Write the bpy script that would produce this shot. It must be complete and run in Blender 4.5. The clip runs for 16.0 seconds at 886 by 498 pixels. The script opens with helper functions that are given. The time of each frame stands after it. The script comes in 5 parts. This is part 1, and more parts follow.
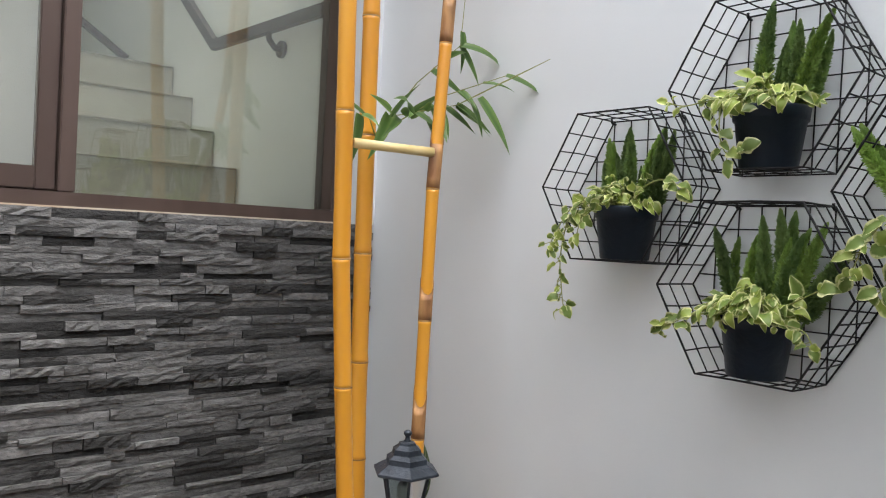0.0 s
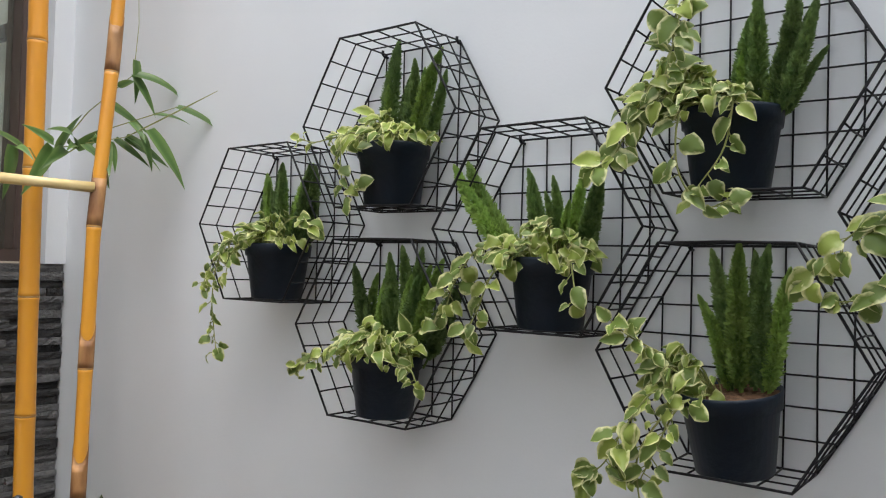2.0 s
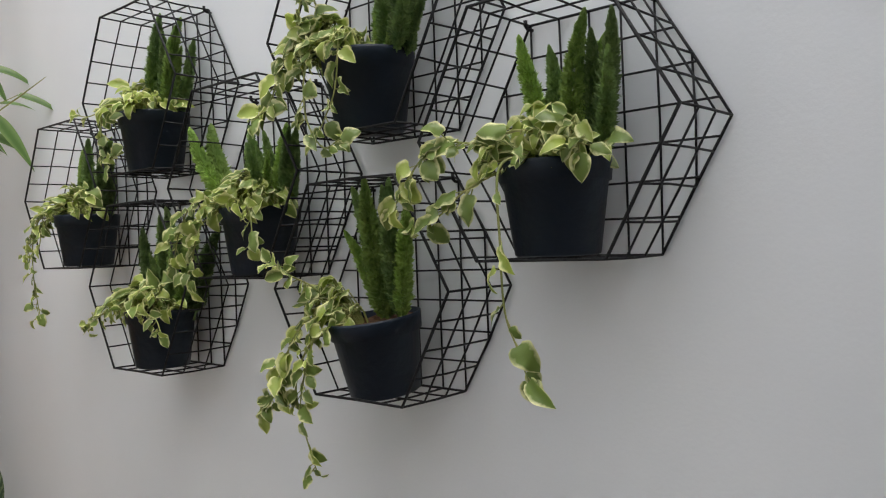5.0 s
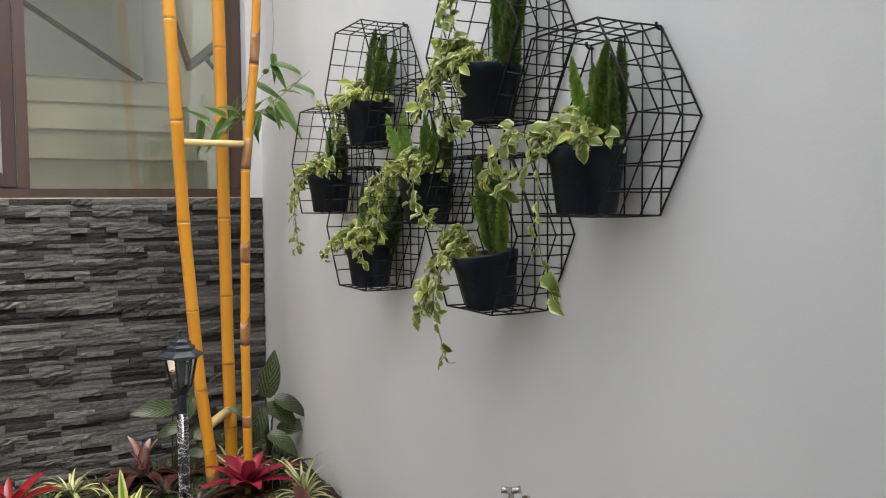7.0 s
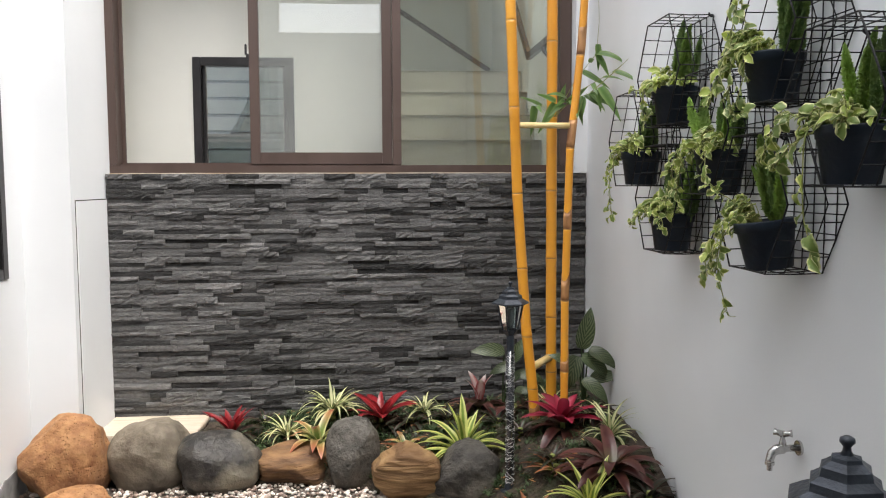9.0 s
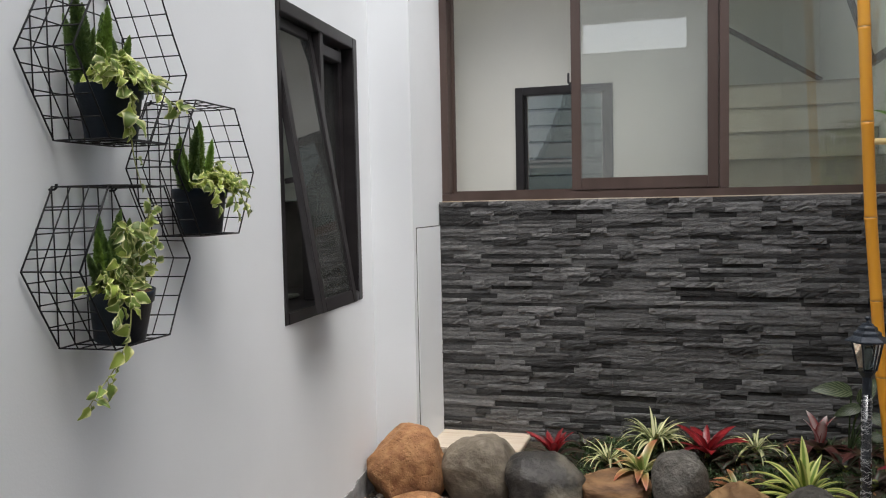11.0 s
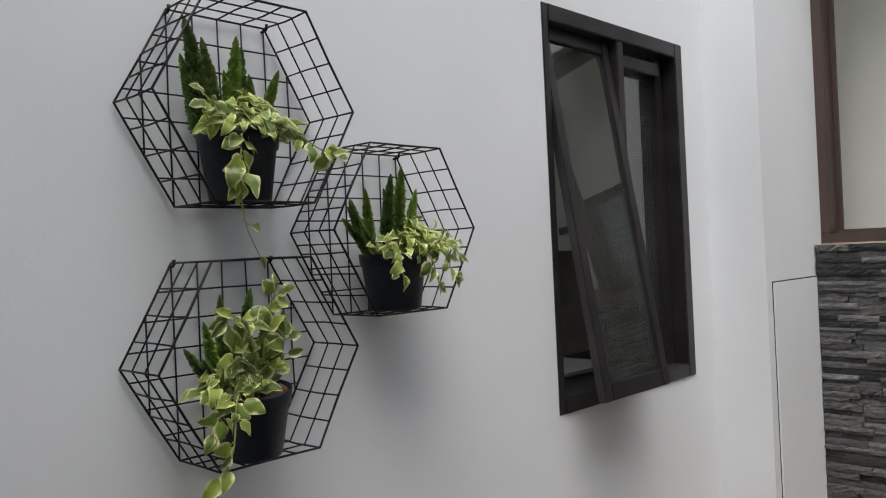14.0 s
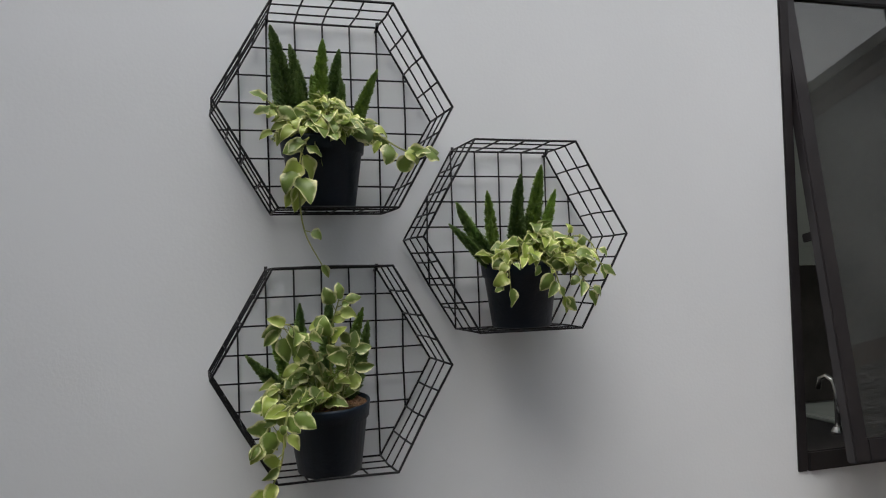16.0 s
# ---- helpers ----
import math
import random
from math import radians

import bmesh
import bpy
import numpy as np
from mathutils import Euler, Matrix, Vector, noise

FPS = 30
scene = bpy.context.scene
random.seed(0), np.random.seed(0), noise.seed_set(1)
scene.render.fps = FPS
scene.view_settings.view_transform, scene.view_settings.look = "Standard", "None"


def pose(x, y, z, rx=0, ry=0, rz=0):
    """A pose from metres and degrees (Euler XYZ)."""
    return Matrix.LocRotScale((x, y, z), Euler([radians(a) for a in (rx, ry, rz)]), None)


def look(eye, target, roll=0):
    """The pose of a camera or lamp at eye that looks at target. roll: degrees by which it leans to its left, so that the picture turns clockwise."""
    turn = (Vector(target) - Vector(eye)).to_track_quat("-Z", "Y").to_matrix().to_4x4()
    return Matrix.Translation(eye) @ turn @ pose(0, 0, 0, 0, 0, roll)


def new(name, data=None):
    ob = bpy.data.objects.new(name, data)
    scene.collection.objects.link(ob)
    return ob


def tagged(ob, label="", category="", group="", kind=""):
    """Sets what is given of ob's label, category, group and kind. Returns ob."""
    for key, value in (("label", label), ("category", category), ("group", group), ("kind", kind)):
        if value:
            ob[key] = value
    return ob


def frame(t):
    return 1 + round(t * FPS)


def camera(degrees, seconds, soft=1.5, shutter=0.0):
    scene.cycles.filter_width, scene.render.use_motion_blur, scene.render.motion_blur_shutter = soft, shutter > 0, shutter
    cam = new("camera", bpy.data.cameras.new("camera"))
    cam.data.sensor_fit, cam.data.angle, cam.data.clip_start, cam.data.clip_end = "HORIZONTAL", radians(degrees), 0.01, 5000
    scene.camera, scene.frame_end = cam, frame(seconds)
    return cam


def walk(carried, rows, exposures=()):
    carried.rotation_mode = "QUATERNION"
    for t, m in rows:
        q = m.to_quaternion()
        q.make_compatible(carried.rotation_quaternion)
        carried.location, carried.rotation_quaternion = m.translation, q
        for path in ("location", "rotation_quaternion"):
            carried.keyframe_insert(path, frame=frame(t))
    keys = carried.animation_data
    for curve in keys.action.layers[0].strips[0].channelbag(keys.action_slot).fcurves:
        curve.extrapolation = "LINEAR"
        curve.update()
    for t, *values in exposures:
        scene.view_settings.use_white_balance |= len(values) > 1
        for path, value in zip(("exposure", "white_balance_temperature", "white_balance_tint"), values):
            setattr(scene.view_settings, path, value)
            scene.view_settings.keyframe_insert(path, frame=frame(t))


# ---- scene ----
cam = camera(58.08, 16.0, soft=1.1)
PATH = [
    (0, (0.7814, -2.2205, 1.3215), (2.0965, -0.714, 1.2911), 2.83),
    (0.5, (0.8214, -2.2462, 1.325), (2.2432, -0.84, 1.3582), 2.60),
    (1, (0.9103, -2.3007, 1.3438), (2.3618, -0.9268, 1.4177), 1.78),
    (1.5, (1.0344, -2.4037, 1.3573), (2.5207, -1.0671, 1.4245), 1.97),
    (2, (1.1098, -2.4878, 1.3617), (2.7001, -1.2761, 1.4166), 1.61),
    (2.5, (1.1909, -2.5498, 1.3635), (2.8762, -1.4734, 1.3949), 1.29),
    (3, (1.3077, -2.6538, 1.3481), (3.0133, -1.61, 1.3827), 1.02),
    (3.5, (1.3612, -2.7529, 1.3654), (3.0921, -1.7509, 1.38), -0.82),
    (3.7, (1.3577, -2.7997, 1.3636), (3.0583, -1.7471, 1.3742), -0.95),
    (5.8, (1.4762, -3.2817, 1.2928), (2.7538, -1.7436, 1.2488), -2.19),
    (6, (1.4633, -3.3755, 1.302), (2.6534, -1.769, 1.2489), -1.91),
    (6.5, (1.4336, -3.5362, 1.3268), (2.4726, -1.829, 1.2496), -1.09),
    (7, (1.3734, -3.6254, 1.3083), (2.325, -1.8697, 1.1982), -0.54),
    (7.5, (1.3014, -3.7434, 1.2892), (2.2013, -1.9642, 1.1324), 0.06),
    (8, (1.2804, -3.8225, 1.2918), (2.0628, -1.9895, 1.1241), -0.19),
    (8.5, (1.3146, -3.9421, 1.2937), (1.8038, -2.0095, 1.1326), -0.57),
    (9, (1.3372, -4.0407, 1.293), (1.4946, -2.0535, 1.1314), -0.18),
    (9.5, (1.3163, -4.0909, 1.3067), (1.2185, -2.0987, 1.1605), -0.55),
    (10, (1.2992, -4.0966, 1.3333), (1.0302, -2.1202, 1.186), -0.61),
    (10.2, (1.2613, -4.1045, 1.3349), (0.9376, -2.1363, 1.1893), -0.60),
    (12.3, (1.1291, -3.7504, 1.3861), (0.3011, -1.9308, 1.3278), -2.05),
    (12.5, (1.1151, -3.68, 1.3949), (0.261, -1.8726, 1.3313), -2.10),
    (13, (1.1383, -3.5615, 1.3879), (0.1142, -1.8444, 1.335), -2.82),
    (13.5, (1.2353, -3.4063, 1.4073), (-0.0588, -1.8815, 1.3912), -2.56),
    (14, (1.2572, -3.2546, 1.3931), (-0.1836, -1.8675, 1.3988), -2.67),
    (14.5, (1.2117, -3.0878, 1.3725), (-0.3852, -1.8843, 1.4099), -2.01),
    (15, (1.2558, -2.9378, 1.3606), (-0.5078, -1.9972, 1.4328), -2.09),
    (15.5, (1.3328, -2.7826, 1.3694), (-0.549, -2.1093, 1.4427), -1.34),
    (16, (1.3743, -2.6751, 1.3761), (-0.5555, -2.1537, 1.44), -1.74),
]
walk(cam, [(t, look(eye, target, roll)) for t, eye, target, roll in PATH],
     [(0.0, 2.19, 6500, 10), (1.5, 2.05, 6500, 10), (3.0, 2.09, 6550, 10), (3.7, 2.06, 6600, 10), (5.8, 2.01, 6850, 10), (7.0, 2.08, 6900, 10), (8.5, 2.18, 6750, 10), (10.2, 1.62, 6550, 10), (12.4, 1.34, 6500, 10), (13.5, 1.23, 6500, 10), (14.5, 1.14, 6500, 10), (16.0, 1.10, 6500, 10)])

# ---- light ----
world = bpy.data.worlds.new("world")
scene.world = world
world.use_nodes = True
wn = world.node_tree
sky = wn.nodes.new("ShaderNodeTexSky")
sky.sky_type = "NISHITA"
sky.sun_disc = False
sky.sun_elevation = radians(70)
sky.sun_rotation = radians(130)
sky.dust_density = 5.0
soften = wn.nodes.new("ShaderNodeHueSaturation")
soften.inputs["Saturation"].default_value = 0.38
wn.links.new(sky.outputs[0], soften.inputs["Color"])
wn.links.new(soften.outputs[0], wn.nodes["Background"].inputs["Color"])
wn.nodes["Background"].inputs["Strength"].default_value = 0.13

sun_data = bpy.data.lights.new("sun", "SUN")
sun_data.energy = 0.9
sun_data.angle = radians(60)
sun_data.color = (1.0, 0.985, 0.965)
sun = new("sun", sun_data)
sun.matrix_world = look((1.1, -4.4, 6.2), (0.6, -1.6, 0.0))

# ---- materials ----


def rgba(c):
    return (c[0], c[1], c[2], 1.0)


def material(name, color, rough=0.6, metal=0.0, color2=None, scale=20.0, detail=4.0, bump=0.0, bump_scale=60.0, big=None, big_scale=2.5, coat=0.0, stretch=None, spec=0.5):
    """A surface with grain between color and color2, a larger stain towards big, and fine relief."""
    m = bpy.data.materials.new(name)
    m.use_nodes = True
    nt = m.node_tree
    bsdf = nt.nodes["Principled BSDF"]
    bsdf.inputs["Roughness"].default_value = rough
    bsdf.inputs["Metallic"].default_value = metal
    bsdf.inputs["Coat Weight"].default_value = coat
    bsdf.inputs["Specular IOR Level"].default_value = spec
    co = nt.nodes.new("ShaderNodeTexCoord").outputs["Object"]
    if stretch:
        mp = nt.nodes.new("ShaderNodeMapping")
        mp.inputs["Scale"].default_value = stretch
        nt.links.new(co, mp.inputs["Vector"])
        co = mp.outputs["Vector"]
    out = None
    if color2:
        nz = nt.nodes.new("ShaderNodeTexNoise")
        nz.inputs["Scale"].default_value = scale
        nz.inputs["Detail"].default_value = detail
        nt.links.new(co, nz.inputs["Vector"])
        mix = nt.nodes.new("ShaderNodeValToRGB")
        mix.color_ramp.elements[0].position, mix.color_ramp.elements[1].position = 0.35, 0.65
        mix.color_ramp.elements[0].color, mix.color_ramp.elements[1].color = rgba(color), rgba(color2)
        nt.links.new(nz.outputs["Fac"], mix.inputs["Fac"])
        out = mix.outputs["Color"]
        if big:
            nb = nt.nodes.new("ShaderNodeTexNoise")
            nb.inputs["Scale"].default_value = big_scale
            nb.inputs["Detail"].default_value = 3.0
            nt.links.new(co, nb.inputs["Vector"])
            rb = nt.nodes.new("ShaderNodeValToRGB")
            rb.color_ramp.elements[0].position, rb.color_ramp.elements[1].position = 0.48, 0.68
            nt.links.new(nb.outputs["Fac"], rb.inputs["Fac"])
            mb = nt.nodes.new("ShaderNodeMix")
            mb.data_type = "RGBA"
            nt.links.new(rb.outputs["Color"], mb.inputs["Factor"])
            nt.links.new(out, mb.inputs["A"])
            mb.inputs["B"].default_value = rgba(big)
            out = mb.outputs["Result"]
        nt.links.new(out, bsdf.inputs["Base Color"])
    else:
        bsdf.inputs["Base Color"].default_value = rgba(color)
    if bump:
        nz2 = nt.nodes.new("ShaderNodeTexNoise")
        nz2.inputs["Scale"].default_value = bump_scale
        nz2.inputs["Detail"].default_value = 5.0
        nt.links.new(co, nz2.inputs["Vector"])
        bp = nt.nodes.new("ShaderNodeBump")
        bp.inputs["Strength"].default_value = bump
        bp.inputs["Distance"].default_value = 0.01
        nt.links.new(nz2.outputs["Fac"], bp.inputs["Height"])
        nt.links.new(bp.outputs["Normal"], bsdf.inputs["Normal"])
    return m


def vary(m, dark, light, hue=0.0, steps=None):
    """Vary a material's brightness from object to object."""
    nt = m.node_tree
    bsdf = nt.nodes["Principled BSDF"]
    info = nt.nodes.new("ShaderNodeObjectInfo")
    ramp = nt.nodes.new("ShaderNodeMapRange")
    ramp.inputs["To Min"].default_value, ramp.inputs["To Max"].default_value = dark, light
    nt.links.new(info.outputs["Random"], ramp.inputs["Value"])
    hs = nt.nodes.new("ShaderNodeHueSaturation")
    nt.links.new(ramp.outputs[0], hs.inputs["Value"])
    if steps:
        curve = nt.nodes.new("ShaderNodeValToRGB")
        while len(curve.color_ramp.elements) < len(steps):
            curve.color_ramp.elements.new(0.5)
        for el, (at, v) in zip(curve.color_ramp.elements, steps):
            el.position = at
        for el, (at, v) in zip(curve.color_ramp.elements, steps):
            el.color = (v / 2, v / 2, v / 2, 1)
        twice = nt.nodes.new("ShaderNodeMath")
        twice.operation = "MULTIPLY"
        twice.inputs[1].default_value = 2.0
        nt.links.new(info.outputs["Random"], curve.inputs["Fac"])
        nt.links.new(curve.outputs["Color"], twice.inputs[0])
        nt.links.new(twice.outputs[0], hs.inputs["Value"])
    if hue:
        r2 = nt.nodes.new("ShaderNodeMapRange")
        r2.inputs["To Min"].default_value, r2.inputs["To Max"].default_value = 0.5 - hue, 0.5 + hue
        nt.links.new(info.outputs["Random"], r2.inputs["Value"])
        nt.links.new(r2.outputs[0], hs.inputs["Hue"])
    src = bsdf.inputs["Base Color"]
    if src.is_linked:
        nt.links.new(src.links[0].from_socket, hs.inputs["Color"])
    else:
        hs.inputs["Color"].default_value = src.default_value
    nt.links.new(hs.outputs["Color"], src)
    return m


def leaf_material(name, middle, edge, lo, hi, base=None, base_at=0.3, rough=0.4, wobble=0.35, stripe=None, tip=None, tip_at=0.75):
    """A leaf: middle colour turning to edge colour across it (attribute side), base and tip colour along it (attribute along)."""
    m = bpy.data.materials.new(name)
    m.use_nodes = True
    nt = m.node_tree
    bsdf = nt.nodes["Principled BSDF"]
    bsdf.inputs["Roughness"].default_value = rough
    side = nt.nodes.new("ShaderNodeAttribute")
    side.attribute_name = "side"
    along = nt.nodes.new("ShaderNodeAttribute")
    along.attribute_name = "along"
    co = nt.nodes.new("ShaderNodeTexCoord")
    info = nt.nodes.new("ShaderNodeObjectInfo")
    nz = nt.nodes.new("ShaderNodeTexNoise")
    nz.noise_dimensions = "4D"
    nz.inputs["Scale"].default_value = 90.0
    nz.inputs["Detail"].default_value = 2.0
    mul = nt.nodes.new("ShaderNodeMath")
    mul.operation = "MULTIPLY"
    mul.inputs[1].default_value = 40.0
    nt.links.new(info.outputs["Random"], mul.inputs[0])
    nt.links.new(mul.outputs[0], nz.inputs["W"])
    nt.links.new(co.outputs["Object"], nz.inputs["Vector"])
    off = nt.nodes.new("ShaderNodeMath")
    off.operation = "MULTIPLY_ADD"
    off.inputs[1].default_value = wobble
    off.inputs[2].default_value = -0.5 * wobble
    nt.links.new(nz.outputs["Fac"], off.inputs[0])
    add = nt.nodes.new("ShaderNodeMath")
    add.operation = "ADD"
    nt.links.new(off.outputs[0], add.inputs[0])
    nt.links.new(side.outputs["Fac"], add.inputs[1])
    ramp = nt.nodes.new("ShaderNodeValToRGB")
    ramp.color_ramp.elements[0].position, ramp.color_ramp.elements[1].position = lo, hi
    ramp.color_ramp.elements[0].color, ramp.color_ramp.elements[1].color = rgba(middle), rgba(edge)
    if stripe:
        wave = nt.nodes.new("ShaderNodeMath")
        wave.operation = "MULTIPLY_ADD"
        wave.inputs[1].default_value = stripe
        nt.links.new(along.outputs["Fac"], wave.inputs[0])
        sl = nt.nodes.new("ShaderNodeMath")
        sl.operation = "MULTIPLY"
        sl.inputs[1].default_value = -0.45 * stripe
        nt.links.new(add.outputs[0], sl.inputs[0])
        nt.links.new(sl.outputs[0], wave.inputs[2])
        sn = nt.nodes.new("ShaderNodeMath")
        sn.operation = "SINE"
        nt.links.new(wave.outputs[0], sn.inputs[0])
        sc = nt.nodes.new("ShaderNodeMath")
        sc.operation = "MULTIPLY_ADD"
        sc.inputs[1].default_value, sc.inputs[2].default_value = 0.5, 0.5
        nt.links.new(sn.outputs[0], sc.inputs[0])
        nt.links.new(sc.outputs[0], ramp.inputs["Fac"])
    else:
        nt.links.new(add.outputs[0], ramp.inputs["Fac"])
    out = ramp.outputs["Color"]
    for colour, a, b in ((base, base_at, max(base_at - 0.3, 0.0)), (tip, tip_at, 1.0)):
        if colour:
            rg = nt.nodes.new("ShaderNodeMapRange")
            rg.inputs["From Min"].default_value, rg.inputs["From Max"].default_value = a, b
            nt.links.new(along.outputs["Fac"], rg.inputs["Value"])
            mx = nt.nodes.new("ShaderNodeMix")
            mx.data_type = "RGBA"
            nt.links.new(rg.outputs[0], mx.inputs["Factor"])
            nt.links.new(out, mx.inputs["A"])
            mx.inputs["B"].default_value = rgba(colour)
            out = mx.outputs["Result"]
    hs = nt.nodes.new("ShaderNodeHueSaturation")
    rr = nt.nodes.new("ShaderNodeMapRange")
    rr.inputs["To Min"].default_value, rr.inputs["To Max"].default_value = 0.72, 1.2
    nt.links.new(info.outputs["Random"], rr.inputs["Value"])
    nt.links.new(rr.outputs[0], hs.inputs["Value"])
    nt.links.new(out, hs.inputs["Color"])
    nt.links.new(hs.outputs["Color"], bsdf.inputs["Base Color"])
    # light that passes through the thin blade
    tr = nt.nodes.new("ShaderNodeBsdfTranslucent")
    nt.links.new(hs.outputs["Color"], tr.inputs["Color"])
    mix = nt.nodes.new("ShaderNodeMixShader")
    mix.inputs["Fac"].default_value = 0.33
    nt.links.new(bsdf.outputs[0], mix.inputs[1])
    nt.links.new(tr.outputs[0], mix.inputs[2])
    nt.links.new(mix.outputs[0], nt.nodes["Material Output"].inputs["Surface"])
    return m


def glass_material(name, tint=(0.93, 0.96, 0.95), gloss=0.0, painted_glare=0.0):
    """Clear pane: passes light straight through and mirrors by its angle."""
    m = bpy.data.materials.new(name)
    m.use_nodes = True
    nt = m.node_tree
    nt.nodes.remove(nt.nodes["Principled BSDF"])
    clear = nt.nodes.new("ShaderNodeBsdfTransparent")
    clear.inputs["Color"].default_value = rgba(tint)
    mirror = nt.nodes.new("ShaderNodeBsdfGlossy")
    mirror.inputs["Roughness"].default_value = 0.01
    fres = nt.nodes.new("ShaderNodeFresnel")
    fres.inputs["IOR"].default_value = 1.52
    lift = nt.nodes.new("ShaderNodeMath")
    lift.operation = "ADD"
    lift.use_clamp = True
    lift.inputs[1].default_value = gloss
    nt.links.new(fres.outputs[0], lift.inputs[0])
    mix = nt.nodes.new("ShaderNodeMixShader")
    nt.links.new(lift.outputs[0], mix.inputs["Fac"])
    nt.links.new(clear.outputs[0], mix.inputs[1])
    nt.links.new(mirror.outputs[0], mix.inputs[2])
    out = mix.outputs[0]
    if painted_glare:
        # a thin pale diffuse layer, patchy, painted in place of bright reflections
        film = nt.nodes.new("ShaderNodeBsdfDiffuse")
        film.inputs["Color"].default_value = (0.80, 0.82, 0.78, 1)
        nz = nt.nodes.new("ShaderNodeTexNoise")
        nz.inputs["Scale"].default_value = 3.5
        nz.inputs["Detail"].default_value = 5.0
        rg = nt.nodes.new("ShaderNodeMapRange")
        rg.inputs["From Min"].default_value, rg.inputs["From Max"].default_value = 0.3, 0.7
        rg.inputs["To Min"].default_value, rg.inputs["To Max"].default_value = painted_glare * 0.6, painted_glare * 1.4
        nt.links.new(nt.nodes.new("ShaderNodeTexCoord").outputs["Object"], nz.inputs["Vector"])
        nt.links.new(nz.outputs["Fac"], rg.inputs["Value"])
        over = nt.nodes.new("ShaderNodeMixShader")
        nt.links.new(rg.outputs[0], over.inputs["Fac"])
        nt.links.new(out, over.inputs[1])
        nt.links.new(film.outputs[0], over.inputs[2])
        out = over.outputs[0]
    nt.links.new(out, nt.nodes["Material Output"].inputs["Surface"])
    return m


WALL = material("wall_paint", (0.675, 0.695, 0.71), 0.75, color2=(0.715, 0.735, 0.75), scale=1.6, big=(0.655, 0.675, 0.685), big_scale=0.9, bump=0.04, bump_scale=150)
INNER = material("cream_paint", (0.70, 0.695, 0.635), 0.8, color2=(0.74, 0.73, 0.665), scale=2.0, bump=0.05, bump_scale=120)
PLINTH = material("bare_cement", (0.13, 0.13, 0.13), 0.9, color2=(0.25, 0.25, 0.25), scale=14, bump=0.6, bump_scale=40, big=(0.36, 0.36, 0.36), big_scale=6)
JOINT = material("dark_bedding", (0.012, 0.012, 0.013), 0.95, color2=(0.03, 0.03, 0.012), scale=40)
SLATE = material("slate", (0.096, 0.094, 0.093), 0.78, color2=(0.163, 0.160, 0.158), scale=70, detail=10, bump=1.0, bump_scale=100, big=(0.122, 0.122, 0.123), big_scale=26, stretch=(0.7, 1, 1.3), spec=0.25)
SLATE.node_tree.nodes["Bump"].inputs["Distance"].default_value = 0.0055
vary(SLATE, 0.0, 1.0, steps=((0.0, 0.20), (0.24, 0.30), (0.30, 0.66), (0.6, 0.84), (0.92, 1.0), (1.0, 1.3)))
nt_ = SLATE.node_tree
shift_ = nt_.nodes.new("ShaderNodeMath")
shift_.operation = "MULTIPLY"
shift_.inputs[1].default_value = 37.0
nt_.links.new(nt_.nodes["Object Info"].outputs["Random"], shift_.inputs[0])
nt_.links.new(shift_.outputs[0], nt_.nodes["Mapping"].inputs["Location"])
BROWN = material("brown_aluminium", (0.070, 0.046, 0.038), 0.42, 0.25, color2=(0.092, 0.062, 0.052), scale=8, stretch=(1, 1, 0.1))
BLACKAL = material("black_aluminium", (0.016, 0.014, 0.015), 0.4, 0.2, color2=(0.028, 0.025, 0.026), scale=9)
GLASS = glass_material("window_glass", (0.88, 0.92, 0.89), 0.05, 0.03)
SASHGLASS = glass_material("sash_glass", (0.97, 0.985, 0.97), 0.10, 0.06)
DARKGLASS = glass_material("smoked_glass", (0.66, 0.72, 0.69), 0.11, 0.03)
CABINET = material("cabinet_laminate", (0.30, 0.33, 0.30), 0.45, color2=(0.36, 0.39, 0.35), scale=6)
SPLASH = material("dark_splash_tile", (0.035, 0.033, 0.031), 0.35, color2=(0.06, 0.056, 0.052), scale=9)
TREAD = material("beige_tile", (0.37, 0.34, 0.285), 0.35, color2=(0.43, 0.40, 0.34), scale=7, big=(0.33, 0.30, 0.255))
NOSING = material("tile_joint", (0.20, 0.18, 0.15), 0.6, color2=(0.25, 0.23, 0.19), scale=20)
RAIL = material("dark_rail", (0.035, 0.025, 0.022), 0.45, color2=(0.05, 0.037, 0.03), scale=12)
LOUVRE = glass_material("louvre_glass", (0.62, 0.70, 0.76), 0.30)
WIRE = material("black_wire", (0.005, 0.005, 0.006), 0.5, 0.0, color2=(0.010, 0.010, 0.012), scale=60, bump=0.3, bump_scale=200, spec=0.25)
POT = material("black_plastic", (0.007, 0.014, 0.024), 0.45, color2=(0.011, 0.020, 0.034), scale=12, bump=0.12, bump_scale=70, spec=0.28)
PEAT = material("potting_peat", (0.10, 0.045, 0.02), 0.95, color2=(0.26, 0.14, 0.07), scale=120, bump=1.0, bump_scale=160)
SOIL = material("bed_soil", (0.018, 0.013, 0.009), 0.95, color2=(0.06, 0.042, 0.028), scale=60, bump=1.0, bump_scale=90, big=(0.03, 0.035, 0.012), big_scale=9)
BAMBOO = material("golden_bamboo", (0.64, 0.27, 0.016), 0.36, color2=(0.70, 0.33, 0.03), scale=6, stretch=(1, 1, 0.12), big=(0.50, 0.19, 0.014), big_scale=4, coat=0.2)
DRYBAM = material("dry_bamboo", (0.20, 0.08, 0.025), 0.6, color2=(0.46, 0.24, 0.09), scale=24, stretch=(1, 1, 0.3), big=(0.12, 0.055, 0.025), big_scale=13)
NODE = material("bamboo_node", (0.26, 0.13, 0.035), 0.6, color2=(0.44, 0.26, 0.09), scale=40)
